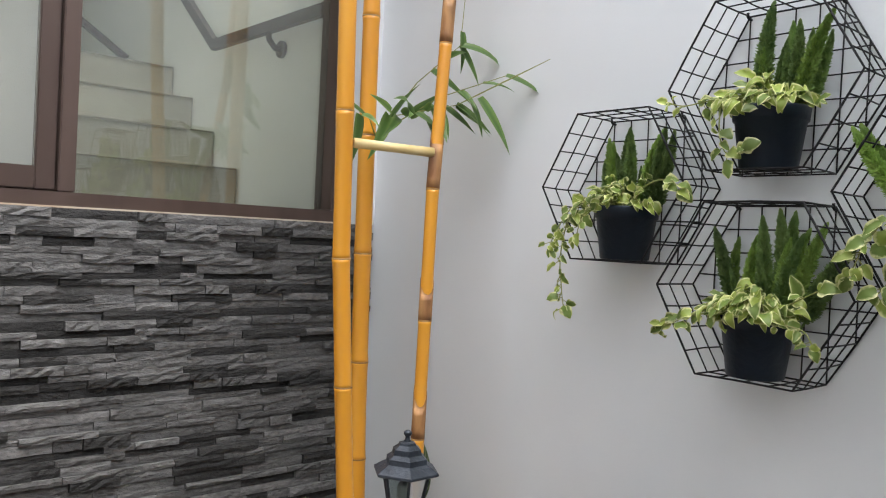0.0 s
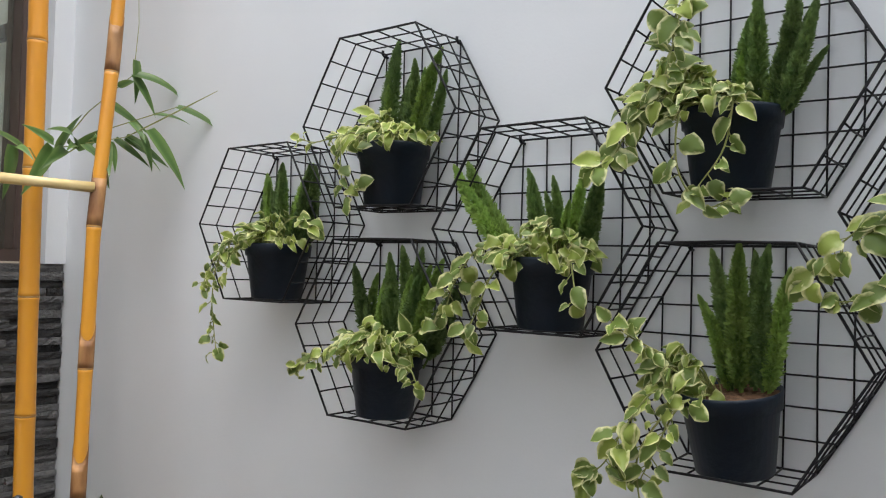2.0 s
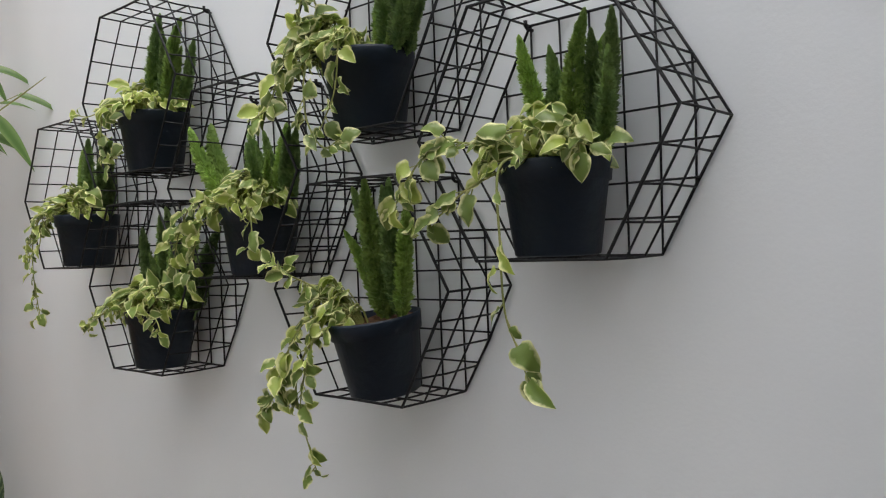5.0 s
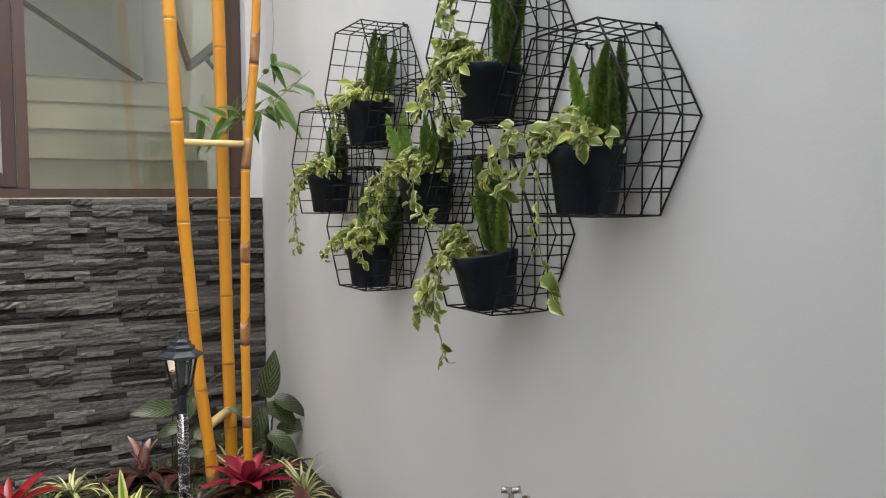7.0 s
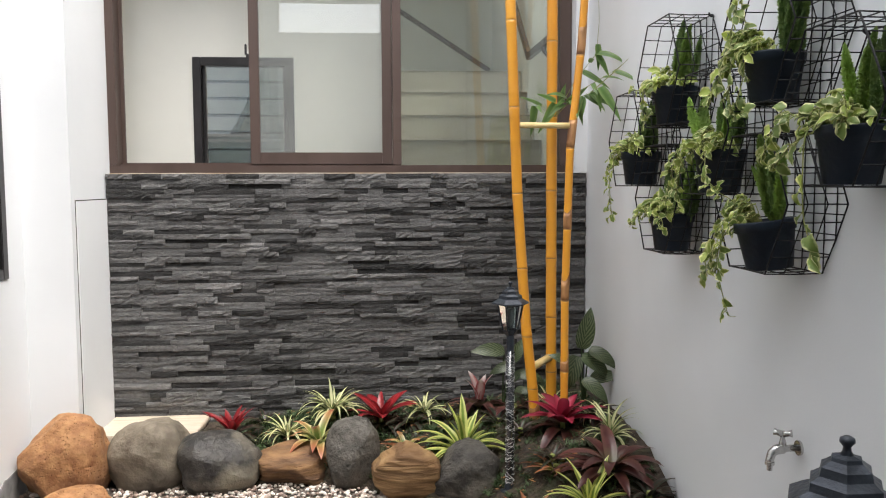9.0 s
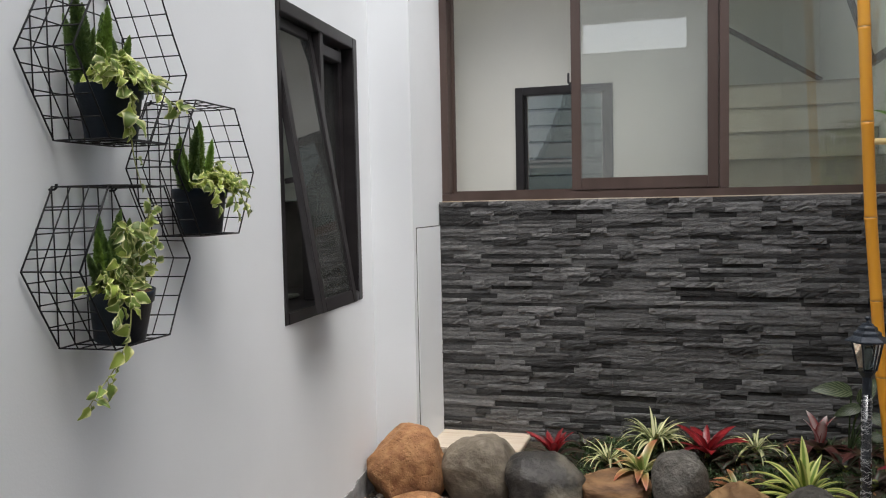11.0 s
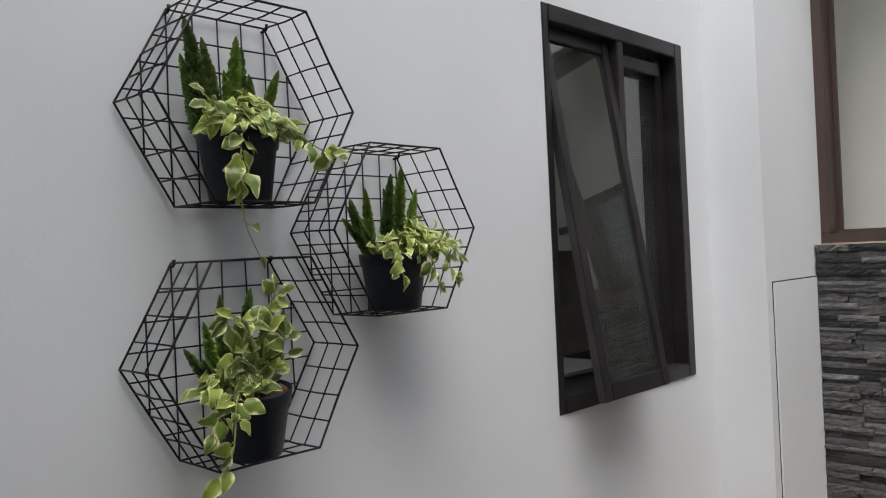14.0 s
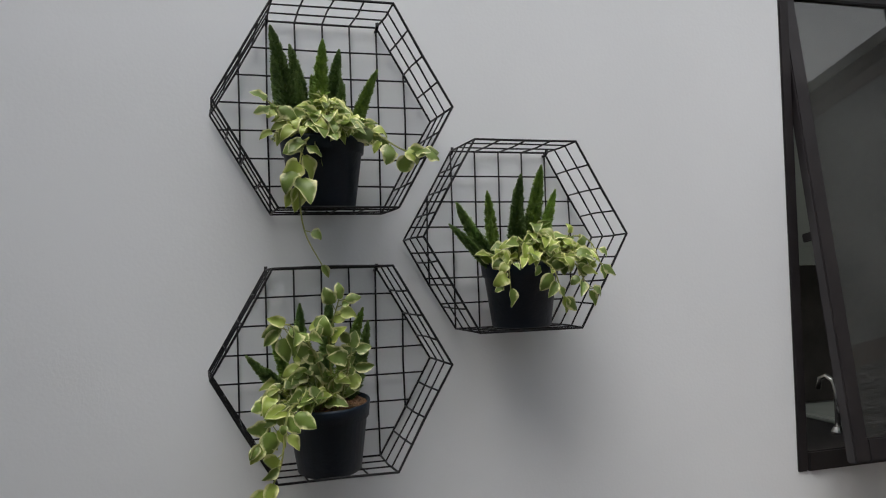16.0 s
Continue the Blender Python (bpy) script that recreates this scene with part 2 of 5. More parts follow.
RUNG = material("pale_bamboo", (0.62, 0.46, 0.19), 0.45, color2=(0.70, 0.55, 0.27), scale=14)
LAMPMETAL = material("lamp_black", (0.014, 0.019, 0.027), 0.42, 0.3, color2=(0.034, 0.042, 0.055), scale=25, bump=0.25, bump_scale=80)
LAMPGLASS = glass_material("lamp_glass", (0.80, 0.83, 0.83), -0.25)
BULB = material("frosted_bulb", (0.36, 0.36, 0.34), 0.3, color2=(0.42, 0.42, 0.40), scale=20)
CHROME = material("worn_chrome", (0.62, 0.61, 0.6), 0.22, 1.0, color2=(0.45, 0.44, 0.43), scale=40, bump=0.1, bump_scale=60)
FILM = glass_material("plastic_film", (0.72, 0.73, 0.74), 0.08)
FILMRIB = material("crumpled_film", (0.60, 0.61, 0.62), 0.3, color2=(0.38, 0.39, 0.40), scale=60)
MARBLE = material("pale_stone_slab", (0.46, 0.39, 0.31), 0.55, color2=(0.60, 0.54, 0.45), scale=5, stretch=(0.5, 4, 4), big=(0.38, 0.28, 0.19), big_scale=5, bump=0.15)
PEBBLE = material("pebble", (0.34, 0.27, 0.22), 0.75, color2=(0.62, 0.57, 0.51), scale=45)
nt_ = PEBBLE.node_tree
geo_ = nt_.nodes.new("ShaderNodeNewGeometry")
cr_ = nt_.nodes.new("ShaderNodeValToRGB")
cr_.color_ramp.elements[0].color, cr_.color_ramp.elements[1].color = (0.14, 0.09, 0.07, 1), (0.74, 0.70, 0.64, 1)
e_ = cr_.color_ramp.elements.new(0.35)
e_.color = (0.40, 0.31, 0.26, 1)
nt_.links.new(geo_.outputs["Random Per Island"], cr_.inputs["Fac"])
nt_.links.new(cr_.outputs["Color"], nt_.nodes["Principled BSDF"].inputs["Base Color"])
GRAVEL = material("gravel_bed", (0.06, 0.045, 0.036), 0.9, color2=(0.16, 0.135, 0.115), scale=110, bump=1.0, bump_scale=110)

VARIEGATED = leaf_material("variegated_leaf", (0.16, 0.235, 0.045), (0.74, 0.74, 0.38), 0.60, 0.92, rough=0.42, wobble=1.0)
LIMELEAF = leaf_material("young_variegated_leaf", (0.31, 0.39, 0.07), (0.76, 0.76, 0.36), 0.58, 0.92, rough=0.42, wobble=1.0)
STEM = material("vine_stem", (0.20, 0.24, 0.06), 0.6, color2=(0.30, 0.30, 0.10), scale=50)
FERN = vary(material("fern_needle", (0.105, 0.19, 0.055), 0.7, color2=(0.23, 0.34, 0.10), scale=45), 0.65, 1.25)
FERNTIP = vary(material("young_fern_needle", (0.20, 0.33, 0.065), 0.65, color2=(0.34, 0.48, 0.11), scale=45), 0.7, 1.2)
BAMLEAF = leaf_material("bamboo_leaf", (0.085, 0.17, 0.04), (0.17, 0.26, 0.08), 0.2, 0.9)
SPIDER = leaf_material("white_striped_blade", (0.56, 0.55, 0.31), (0.11, 0.17, 0.035), 0.56, 0.80, rough=0.35, wobble=0.15)
YELLOWBROM = leaf_material("yellow_striped_strap", (0.16, 0.25, 0.04), (0.60, 0.62, 0.20), 0.25, 0.55, rough=0.3, wobble=0.2)
REDBROM = leaf_material("red_strap", (0.30, 0.022, 0.026), (0.19, 0.012, 0.018), 0.2, 0.9, rough=0.3)
DARKBROM = leaf_material("dark_green_strap", (0.03, 0.045, 0.025), (0.07, 0.035, 0.03), 0.3, 0.9, rough=0.35)
PINKBROM = leaf_material("magenta_strap", (0.36, 0.035, 0.07), (0.26, 0.02, 0.045), 0.2, 0.9, rough=0.32, tip=(0.22, 0.02, 0.04))
MAROON = leaf_material("maroon_strap", (0.085, 0.028, 0.026), (0.12, 0.05, 0.04), 0.3, 0.9, rough=0.3, base=(0.11, 0.10, 0.05), base_at=0.35)
ORANGEBROM = leaf_material("orange_green_strap", (0.16, 0.22, 0.05), (0.55, 0.55, 0.25), 0.4, 0.75, rough=0.3, tip=(0.46, 0.13, 0.08), tip_at=0.3)
WHITETIP = leaf_material("white_pink_strap", (0.55, 0.40, 0.38), (0.32, 0.05, 0.05), 0.3, 0.9, rough=0.3, tip=(0.75, 0.7, 0.68))
COPPER = leaf_material("copper_strap", (0.30, 0.13, 0.055), (0.24, 0.08, 0.04), 0.3, 0.9, rough=0.35, base=(0.2, 0.22, 0.05), base_at=0.5)
CALATHEA = leaf_material("striped_calathea_leaf", (0.030, 0.055, 0.020), (0.125, 0.15, 0.075), 0.35, 0.85, rough=0.4, wobble=0.3, stripe=44.0)
GROUNDCOVER = vary(material("ground_cover", (0.02, 0.045, 0.012), 0.6, color2=(0.05, 0.09, 0.025), scale=30), 0.7, 1.2)


def rock_material(name, a, b, big, scale, bump, bump_scale, stretch=None, pits=False, rough=0.75):
    m = material(name, a, rough, color2=b, scale=scale, detail=7, big=big, big_scale=5.0, bump=bump, bump_scale=bump_scale, stretch=stretch)
    if pits:
        nt = m.node_tree
        vo = nt.nodes.new("ShaderNodeTexVoronoi")
        vo.inputs["Scale"].default_value = 75
        nt.links.new(nt.nodes["Texture Coordinate"].outputs["Object"], vo.inputs["Vector"])
        rg = nt.nodes.new("ShaderNodeMapRange")
        rg.inputs["From Min"].default_value, rg.inputs["From Max"].default_value = 0.12, 0.3
        nt.links.new(vo.outputs["Distance"], rg.inputs["Value"])
        bp = nt.nodes.new("ShaderNodeBump")
        bp.inputs["Strength"].default_value = 1.0
        bp.inputs["Distance"].default_value = 0.006
        nt.links.new(rg.outputs[0], bp.inputs["Height"])
        nt.links.new(nt.nodes["Bump"].outputs["Normal"], bp.inputs["Normal"])
        nt.links.new(bp.outputs["Normal"], nt.nodes["Principled BSDF"].inputs["Normal"])
    return m

# ---- building blocks ----


def finish(name, bm, mat, smooth=False):
    me = bpy.data.meshes.new(name)
    bm.normal_update()
    bm.to_mesh(me)
    bm.free()
    me.materials.append(mat)
    if smooth:
        me.polygons.foreach_set("use_smooth", [True] * len(me.polygons))
    return me


def part(name, bm, mat, parent=None, label="", smooth=False):
    """Link a bmesh (or a ready mesh) as one mesh object under a thing or part."""
    me = bm if isinstance(bm, bpy.types.Mesh) else finish(name, bm, mat, smooth)
    ob = new(name, me)
    ob.parent = parent
    return tagged(ob, label)


def thing(name, label, category, m=None, group="", kind=""):
    ob = new(name)
    ob.empty_display_size = 0.05
    if m is not None:
        ob.matrix_basis = m
    return tagged(ob, label, category, group, kind)


def solid(name, bm, mat, label, category, kind="structure", smooth=False):
    return tagged(part(name, bm, mat, None, "", smooth), label, category, "", kind)


def box(bm, lo, hi, bevel=0.0):
    made = bmesh.ops.create_cube(bm, size=1.0)["verts"]
    for v in made:
        v.co = Vector([lo[i] + (v.co[i] + 0.5) * (hi[i] - lo[i]) for i in range(3)])
    if bevel:
        edges = list({e for v in made for e in v.link_edges})
        bmesh.ops.bevel(bm, geom=edges, offset=bevel, segments=2, affect="EDGES", clamp_overlap=True)


def boxes(*pairs, bevel=0.0):
    bm = bmesh.new()
    for lo, hi in pairs:
        box(bm, lo, hi, bevel)
    return bm


def tube(bm, points, radii, sides=6, caps=True):
    """A tube along points; radii a number or one for each point."""
    points = [Vector(p) for p in points]
    if not isinstance(radii, (list, tuple)):
        radii = [radii] * len(points)
    rings = []
    ref = None
    for i, p in enumerate(points):
        d = (points[min(i + 1, len(points) - 1)] - points[max(i - 1, 0)]).normalized()
        if ref is None:
            ref = d.orthogonal().normalized()
        ref = (ref - d * ref.dot(d)).normalized()
        other = d.cross(ref)
        rings.append([bm.verts.new(p + radii[i] * (math.cos(2 * math.pi * k / sides) * ref + math.sin(2 * math.pi * k / sides) * other)) for k in range(sides)])
    for a, b in zip(rings, rings[1:]):
        for k in range(sides):
            bm.faces.new((a[k], a[(k + 1) % sides], b[(k + 1) % sides], b[k]))
    if caps:
        bm.faces.new(rings[0][::-1])
        bm.faces.new(rings[-1])
    return bm


def lathe(bm, profile, sides=32, twist=0.0):
    """Revolve (radius, height) pairs about z."""
    rings = [[bm.verts.new((r * math.cos(2 * math.pi * k / sides + twist), r * math.sin(2 * math.pi * k / sides + twist), z)) for k in range(sides)] for r, z in profile]
    for a, b in zip(rings, rings[1:]):
        for k in range(sides):
            bm.faces.new((a[k], a[(k + 1) % sides], b[(k + 1) % sides], b[k]))
    bm.faces.new(rings[0][::-1])
    bm.faces.new(rings[-1])
    return bm


# ---- the place: main sizes ----
W = 2.40          # right wall
LEFT = -0.206     # left wall
SLATE_TOP = 1.35
GROUND = -0.03
WALL_TOP = 4.0
REAR = -5.5

# the left wall runs two degrees off square
SKEW = pose(LEFT, -0.636, 0, 0, 0, 2.19) @ pose(-LEFT, 0.636, 0)

# ---- ground ----
bm = bmesh.new()
bmesh.ops.create_grid(bm, x_segments=2, y_segments=2, size=1.0)
for v in bm.verts:
    v.co = Vector((1.1 + v.co.x * 60, v.co.y * 60, GROUND))
solid("ground", bm, GRAVEL, "pale brown gravel covering the courtyard ground", "ground")

# ---- walls of the courtyard ----
solid("wall_right", boxes(((W, REAR, GROUND), (W + 0.15, 3.2, WALL_TOP))), WALL, "smooth painted pale grey wall with hanging wire baskets", "wall")
win2 = (-1.443, -0.609, 0.906, 2.097)  # opening in the left wall: y, y, z, z
left_wall = solid("wall_left", boxes(
    ((LEFT - 0.15, REAR, GROUND), (LEFT, win2[0], WALL_TOP)),
    ((LEFT - 0.15, win2[1], GROUND), (LEFT, -0.44, WALL_TOP)),
    ((LEFT - 0.15, win2[0], GROUND), (LEFT, win2[1], win2[2])),
    ((LEFT - 0.15, win2[0], win2[3]), (LEFT, win2[1], WALL_TOP))), WALL, "smooth painted white wall with a dark awning window", "wall")
left_wall.matrix_basis = SKEW
bm = boxes(((LEFT - 0.15, -0.44, GROUND), (-0.004, 0.12, WALL_TOP)))
solid("wall_pier", bm, WALL, "white painted corner pier beside the slate wall", "wall")
# access panel on the pier's side, set off by a dark gap
panel_gap = boxes(((-0.0045, -0.396, 0.0), (-0.002, -0.388, 1.228)), ((-0.0045, -0.396, 1.218), (-0.002, 0.0, 1.228)))
solid("pier_gap", panel_gap, JOINT, "dark gap round the access panel of the pier", "trim")
solid("pier_panel", boxes(((-0.0038, -0.392, 0.0), (0.003, 0.0, 1.223)), bevel=0.001), WALL, "white painted flush access panel on the pier", "panel")
# rough cement strip along the foot of the left wall
bm = bmesh.new()
yy = -5.0
top = []
while yy < -0.44:
    top.append((yy, 0.09 + 0.05 * noise.noise(Vector((yy * 3, 0, 0))) + 0.025 * noise.noise(Vector((yy * 17, 4, 0)))))
    yy += 0.03
lo = [bm.verts.new((LEFT + 0.006, y, GROUND)) for y, z in top]
hi = [bm.verts.new((LEFT + 0.004, y, z)) for y, z in top]
bk = [bm.verts.new((LEFT, y, z)) for y, z in top]
for i in range(len(top) - 1):
    bm.faces.new((lo[i + 1], lo[i], hi[i], hi[i + 1]))
    bm.faces.new((hi[i + 1], hi[i], bk[i], bk[i + 1]))
solid("baseboard", bm, PLINTH, "rough bare cement strip at the foot of the wall", "baseboard").matrix_basis = SKEW

# end of the courtyard behind the walk: a wall with a high opening under an added roof
solid("wall_rear", boxes(
    ((LEFT - 0.15, REAR - 0.15, GROUND), (W + 0.15, REAR, 3.10)),
    ((LEFT - 0.15, REAR - 0.15, 3.10), (0.16, REAR, 3.65)),
    ((1.36, REAR - 0.15, 3.10), (W + 0.15, REAR, 3.65)),
    ((0.16, REAR - 0.15, 3.47), (1.36, REAR, 3.65))), WALL, "plain pale wall closing the courtyard", "wall")
# unseen slab, reaching forward to darken the rear of both side walls
solid("shade_roof_rear", boxes(((LEFT - 0.15, REAR - 0.3, 3.65), (W + 0.15, -3.9, 3.77))), WALL, "unseen roof slab added to shade the end of the courtyard", "roof")

# ---- slate wall and the wall round the window ----
slate_wall = solid("wall_slate", boxes(((0.0, 0.022, GROUND), (W, 0.20, SLATE_TOP - 0.004))), JOINT, "low wall clad in split dark grey slate strips", "wall")
solid("wall_window_side", boxes(((2.335, 0.0, SLATE_TOP), (W, 0.20, 3.6)), ((0.0, 0.0, 2.62), (2.335, 0.20, 3.6))), WALL, "white painted wall round the brown window", "wall")

# ---- stair room behind the window ----
solid("floor_inside", boxes(((-1.6, 0.15, 0.30), (2.36, 3.2, 0.40))), TREAD, "beige tiled floor of the stair room", "floor")
solid("wall_inside_right", boxes(((2.36, 0.201, 0.3), (2.399, 3.2, 3.5))), INNER, "cream painted wall beside the stairs", "wall")
LY = 0.45
lw = (0.332, 0.875, 1.16, 1.985)
solid("wall_louvre", boxes(
    ((-1.6, LY, 0.4), (lw[0], LY + 0.1, 3.5)), ((lw[1], LY, 0.4), (1.44, LY + 0.1, 3.5)),
    ((lw[0], LY, 0.4), (lw[1], LY + 0.1, lw[2])), ((lw[0], LY, lw[3]), (lw[1], LY + 0.1, 3.5))), INNER, "cream painted inner wall with a louvre window", "wall")
solid("wall_inside_left", boxes(((-1.7, 0.12, 0.3), (-1.6, 3.2, 3.5))), INNER, "cream painted wall of the stair room", "wall")
solid("wall_inside_back", boxes(((-1.7, 3.2, 0.3), (2.4, 3.3, 3.5))), INNER, "cream painted wall behind the stairs", "wall")
solid("wall_inside_front", boxes(((-1.6, 0.121, 0.3), (-0.001, 0.15, 3.5))), INNER, "cream painted wall of the stair room", "wall")
# the gap in this unseen ceiling is added to brighten the stair room
solid("ceiling_inside", boxes(((-1.7, 2.6, 3.5), (2.4, 3.3, 3.6)), ((-1.7, 0.15, 3.5), (-1.3, 2.6, 3.6)), ((-1.3, 1.9, 3.5), (2.4, 2.6, 3.6)), ((1.55, 1.15, 3.5), (2.4, 1.9, 3.6))), INNER, "cream ceiling of the stair room with an added daylight gap", "ceiling")
stairs = thing("staircase", "beige tiled staircase rising behind the window", "stairs", pose(1.87, 0.53, 0.4), kind="structure")
for k in range(9):
    y0, z1 = 0.607 + 0.243 * k, 1.395 + 0.1755 * k
    part("step", boxes(((-0.43, y0 - 0.43, 0.0 if k == 0 else z1 - 0.4 - 0.188), (0.485, 2.66, z1 - 0.4)), bevel=0.004), TREAD, stairs)
    part("nosing", boxes(((-0.43, y0 - 0.436, z1 - 0.409), (0.485, y0 - 0.4305, z1 - 0.404))), NOSING, stairs, "thin grey joint line")
    if z1 > 2.08:
        break
bm = bmesh.new()
for a, b in (((2.30, 1.75, 2.63), (2.30, 1.103, 2.11)), ((2.30, 1.103, 2.11), (2.30, 0.21, 2.105))):
    d = (Vector(b) - Vector(a)).normalized()
    n = Vector((1, 0, 0)).cross(d).normalized() * 0.022
    s = Vector((0.014, 0, 0))
    vs = [bm.verts.new(Vector(p) + u + w) for p in (Vector(a) - d * 0.01, Vector(b) + d * 0.01) for u, w in ((n, s), (n, -s), (-n, -s), (-n, s))]
    bm.faces.new(vs[0:4])
    bm.faces.new(vs[4:8][::-1])
    for k in range(4):
        bm.faces.new((vs[k], vs[4 + k], vs[4 + (k + 1) % 4], vs[(k + 1) % 4]))
rail = thing("handrail", "dark metal handrail on the wall of the stairs", "handrail", pose(0, 0, 0))
part("bar", bm, RAIL, rail)
bm = tube(bmesh.new(), [(2.30, 0.62, 2.10), (2.30, 0.615, 2.06), (2.325, 0.61, 2.03), (2.36, 0.61, 2.03)], 0.012, 8)
tube(bm, [(2.346, 0.61, 2.03), (2.36, 0.61, 2.03)], 0.034, 16)
part("bracket", bm, RAIL, rail)
bm = bmesh.new()
a, b = Vector((1.46, 1.70, 2.53)), Vector((2.13, 1.70, 2.10))
tube(bm, [a, b], 0.022, 4)
upper = thing("upper_handrail", "dark sloping handrail of the upper stair flight", "handrail", pose(0, 0, 0))
part("bar", bm, RAIL, upper)

# louvre window inside
louvre = thing("window_louvre", "dark framed louvre window with glass slats", "window", pose(lw[0], LY, lw[2]), kind="structure")
w_, h_ = lw[1] - lw[0], lw[3] - lw[2]
for nm, lo_, hi_ in (("jamb", (0, -0.012, 0), (0.045, 0.08, h_)), ("jamb", (w_ - 0.045, -0.012, 0), (w_, 0.08, h_)), ("top_rail", (0.0455, -0.012, h_ - 0.045), (w_ - 0.0455, 0.08, h_)), ("bottom_rail", (0.0455, -0.012, 0), (w_ - 0.0455, 0.08, 0.045)),
                     ("slat_holder", (0.047, 0.02, 0.0455), (0.062, 0.06, h_ - 0.0455)), ("slat_holder", (w_ - 0.062, 0.02, 0.0455), (w_ - 0.047, 0.06, h_ - 0.0455))):
    part(nm, boxes((lo_, hi_), bevel=0.003), BLACKAL, louvre)
slat_bm = boxes(((0, -0.003, -0.052), (w_ - 0.13, 0.003, 0.052)), bevel=0.001)
slat_me = finish("glass_slat", slat_bm, LOUVRE)
zz = 0.10
while zz < h_ - 0.07:
    ob = part("glass_slat", slat_me, None, louvre)
    ob.matrix_basis = pose(0.065, 0.04, zz, 14)
    zz += 0.092
solid("wall_beyond_louvre", boxes(((-1.6, 1.3, 0.4), (1.42, 1.36, 3.5))), INNER, "dim wall of the room beyond the louvre window", "wall")

# ---- brown sliding window over the slate ----
win = thing("window_brown", "brown aluminium sliding window with clear panes, half open", "window", pose(-0.028, 0.09, SLATE_TOP) @ Matrix.Diagonal((1.022, 1, 1, 1)), kind="structure")
HT = 1.27
for nm, lo_, hi_ in (("bottom_rail", (0.0, -0.012, 0.0), (2.31, 0.10, 0.042)), ("jamb", (0.0, -0.010, 0.0425), (0.062, 0.098, HT)), ("jamb", (2.252, -0.010, 0.0425), (2.31, 0.098, HT)),
                     ("top_rail", (0.0625, -0.010, HT - 0.05), (2.2515, 0.098, HT)), ("mullion", (1.405, -0.008, 0.0425), (1.448, 0.09, HT - 0.0505))):
    part(nm, boxes((lo_, hi_), bevel=0.003), BROWN, win)
part("window_sill", boxes(((0.0, -0.016, -0.003), (2.31, -0.0125, 0.004))), MARBLE, win, "thin pale mortar line under the frame")
sash = part("sash", boxes(((0.748, 0.026, 0.108), (1.352, 0.031, HT - 0.11))), SASHGLASS, win, "clear sliding glass sash")
for nm, lo_, hi_ in (("stile", (0.70, 0.012, 0.046), (0.7475, 0.046, HT - 0.055)), ("stile", (1.3525, 0.012, 0.046), (1.403, 0.046, HT - 0.055)), ("rail", (0.748, 0.013, 0.046), (1.352, 0.045, 0.1075)), ("rail", (0.748, 0.013, HT - 0.1095), (1.352, 0.045, HT - 0.055))):
    part(nm, boxes((lo_, hi_), bevel=0.003), BROWN, sash)
sash.visible_shadow = False
part("latch", boxes(((0.689, 0.0, 0.555), (0.703, 0.012, 0.60)), ((0.684, -0.012, 0.59), (0.694, 0.004, 0.645)), bevel=0.003), BLACKAL, sash, "small dark latch")
part("fixed_pane", boxes(((1.448, 0.05, 0.042), (2.252, 0.055, HT - 0.05))), GLASS, win)
part("track", boxes(((0.062, 0.05, 0.042), (1.405, 0.056, 0.056)), ((0.062, 0.076, 0.042), (0.078, 0.09, HT - 0.05))), BROWN, win)

# ---- black awning window in the left wall; local x runs out of the wall ----
win_b = thing("window_black", "black aluminium window with a tilted awning sash, open", "window", SKEW @ pose(LEFT, win2[0], win2[2]), kind="structure")
bw, bh = win2[1] - win2[0], win2[3] - win2[2]
for nm, lo_, hi_ in (("jamb", (-0.11, 0, 0), (0.004, 0.028, bh)), ("jamb", (-0.11, bw - 0.05, 0), (0.006, bw, bh)), ("bottom_rail", (-0.11, 0.0285, 0), (0.006, bw - 0.0505, 0.045)), ("top_rail", (-0.11, 0.0285, bh - 0.05), (0.006, bw - 0.0505, bh)),
                     ("mullion", (-0.10, bw * 0.5 - 0.02, 0.0455), (0.004, bw * 0.5 + 0.018, bh - 0.0505)),
                     ("inner_jamb", (-0.09, bw - 0.10, 0.0455), (-0.05, bw - 0.0505, bh - 0.0505)), ("inner_rail", (-0.09, bw * 0.5 + 0.0185, bh - 0.12), (-0.03, bw - 0.101, bh - 0.075))):
    part(nm, boxes((lo_, hi_), bevel=0.003), BLACKAL, win_b)
part("fixed_pane", boxes(((-0.075, bw * 0.5 + 0.02, 0.05), (-0.070, bw - 0.10, bh - 0.12))), DARKGLASS, win_b)


def awning(y0, y1, tilt, name):
    """One top-hung sash, swung out by tilt degrees."""
    h, w = bh - 0.082, y1 - y0
    s = part(name, boxes(((-0.003, 0.040, -h + 0.05), (0.003, w - 0.040, -0.045))), DARKGLASS, win_b, "tilted dark glass sash")
    s.matrix_basis = pose(-0.045, y0, bh - 0.052, 0, -tilt, 0)
    for nm, lo_, hi_ in (("stile", (-0.014, 0.0, -h), (0.014, 0.0395, 0)), ("stile", (-0.014, w - 0.0395, -h), (0.014, w, 0)), ("rail", (-0.013, 0.040, -0.0445), (0.013, w - 0.040, 0)), ("rail", (-0.013, 0.040, -h), (0.013, w - 0.040, -h + 0.0495))):
        part(nm, boxes((lo_, hi_), bevel=0.003), BLACKAL, s)
    for y in (0.018, w - 0.018):
        part("stay", boxes(((-0.055, y - 0.004, -0.62), (-0.0145, y + 0.004, -0.60)), bevel=0.002), BLACKAL, s)
    return s


awning(0.030, bw * 0.5 - 0.022, 8.9, "awning_sash")
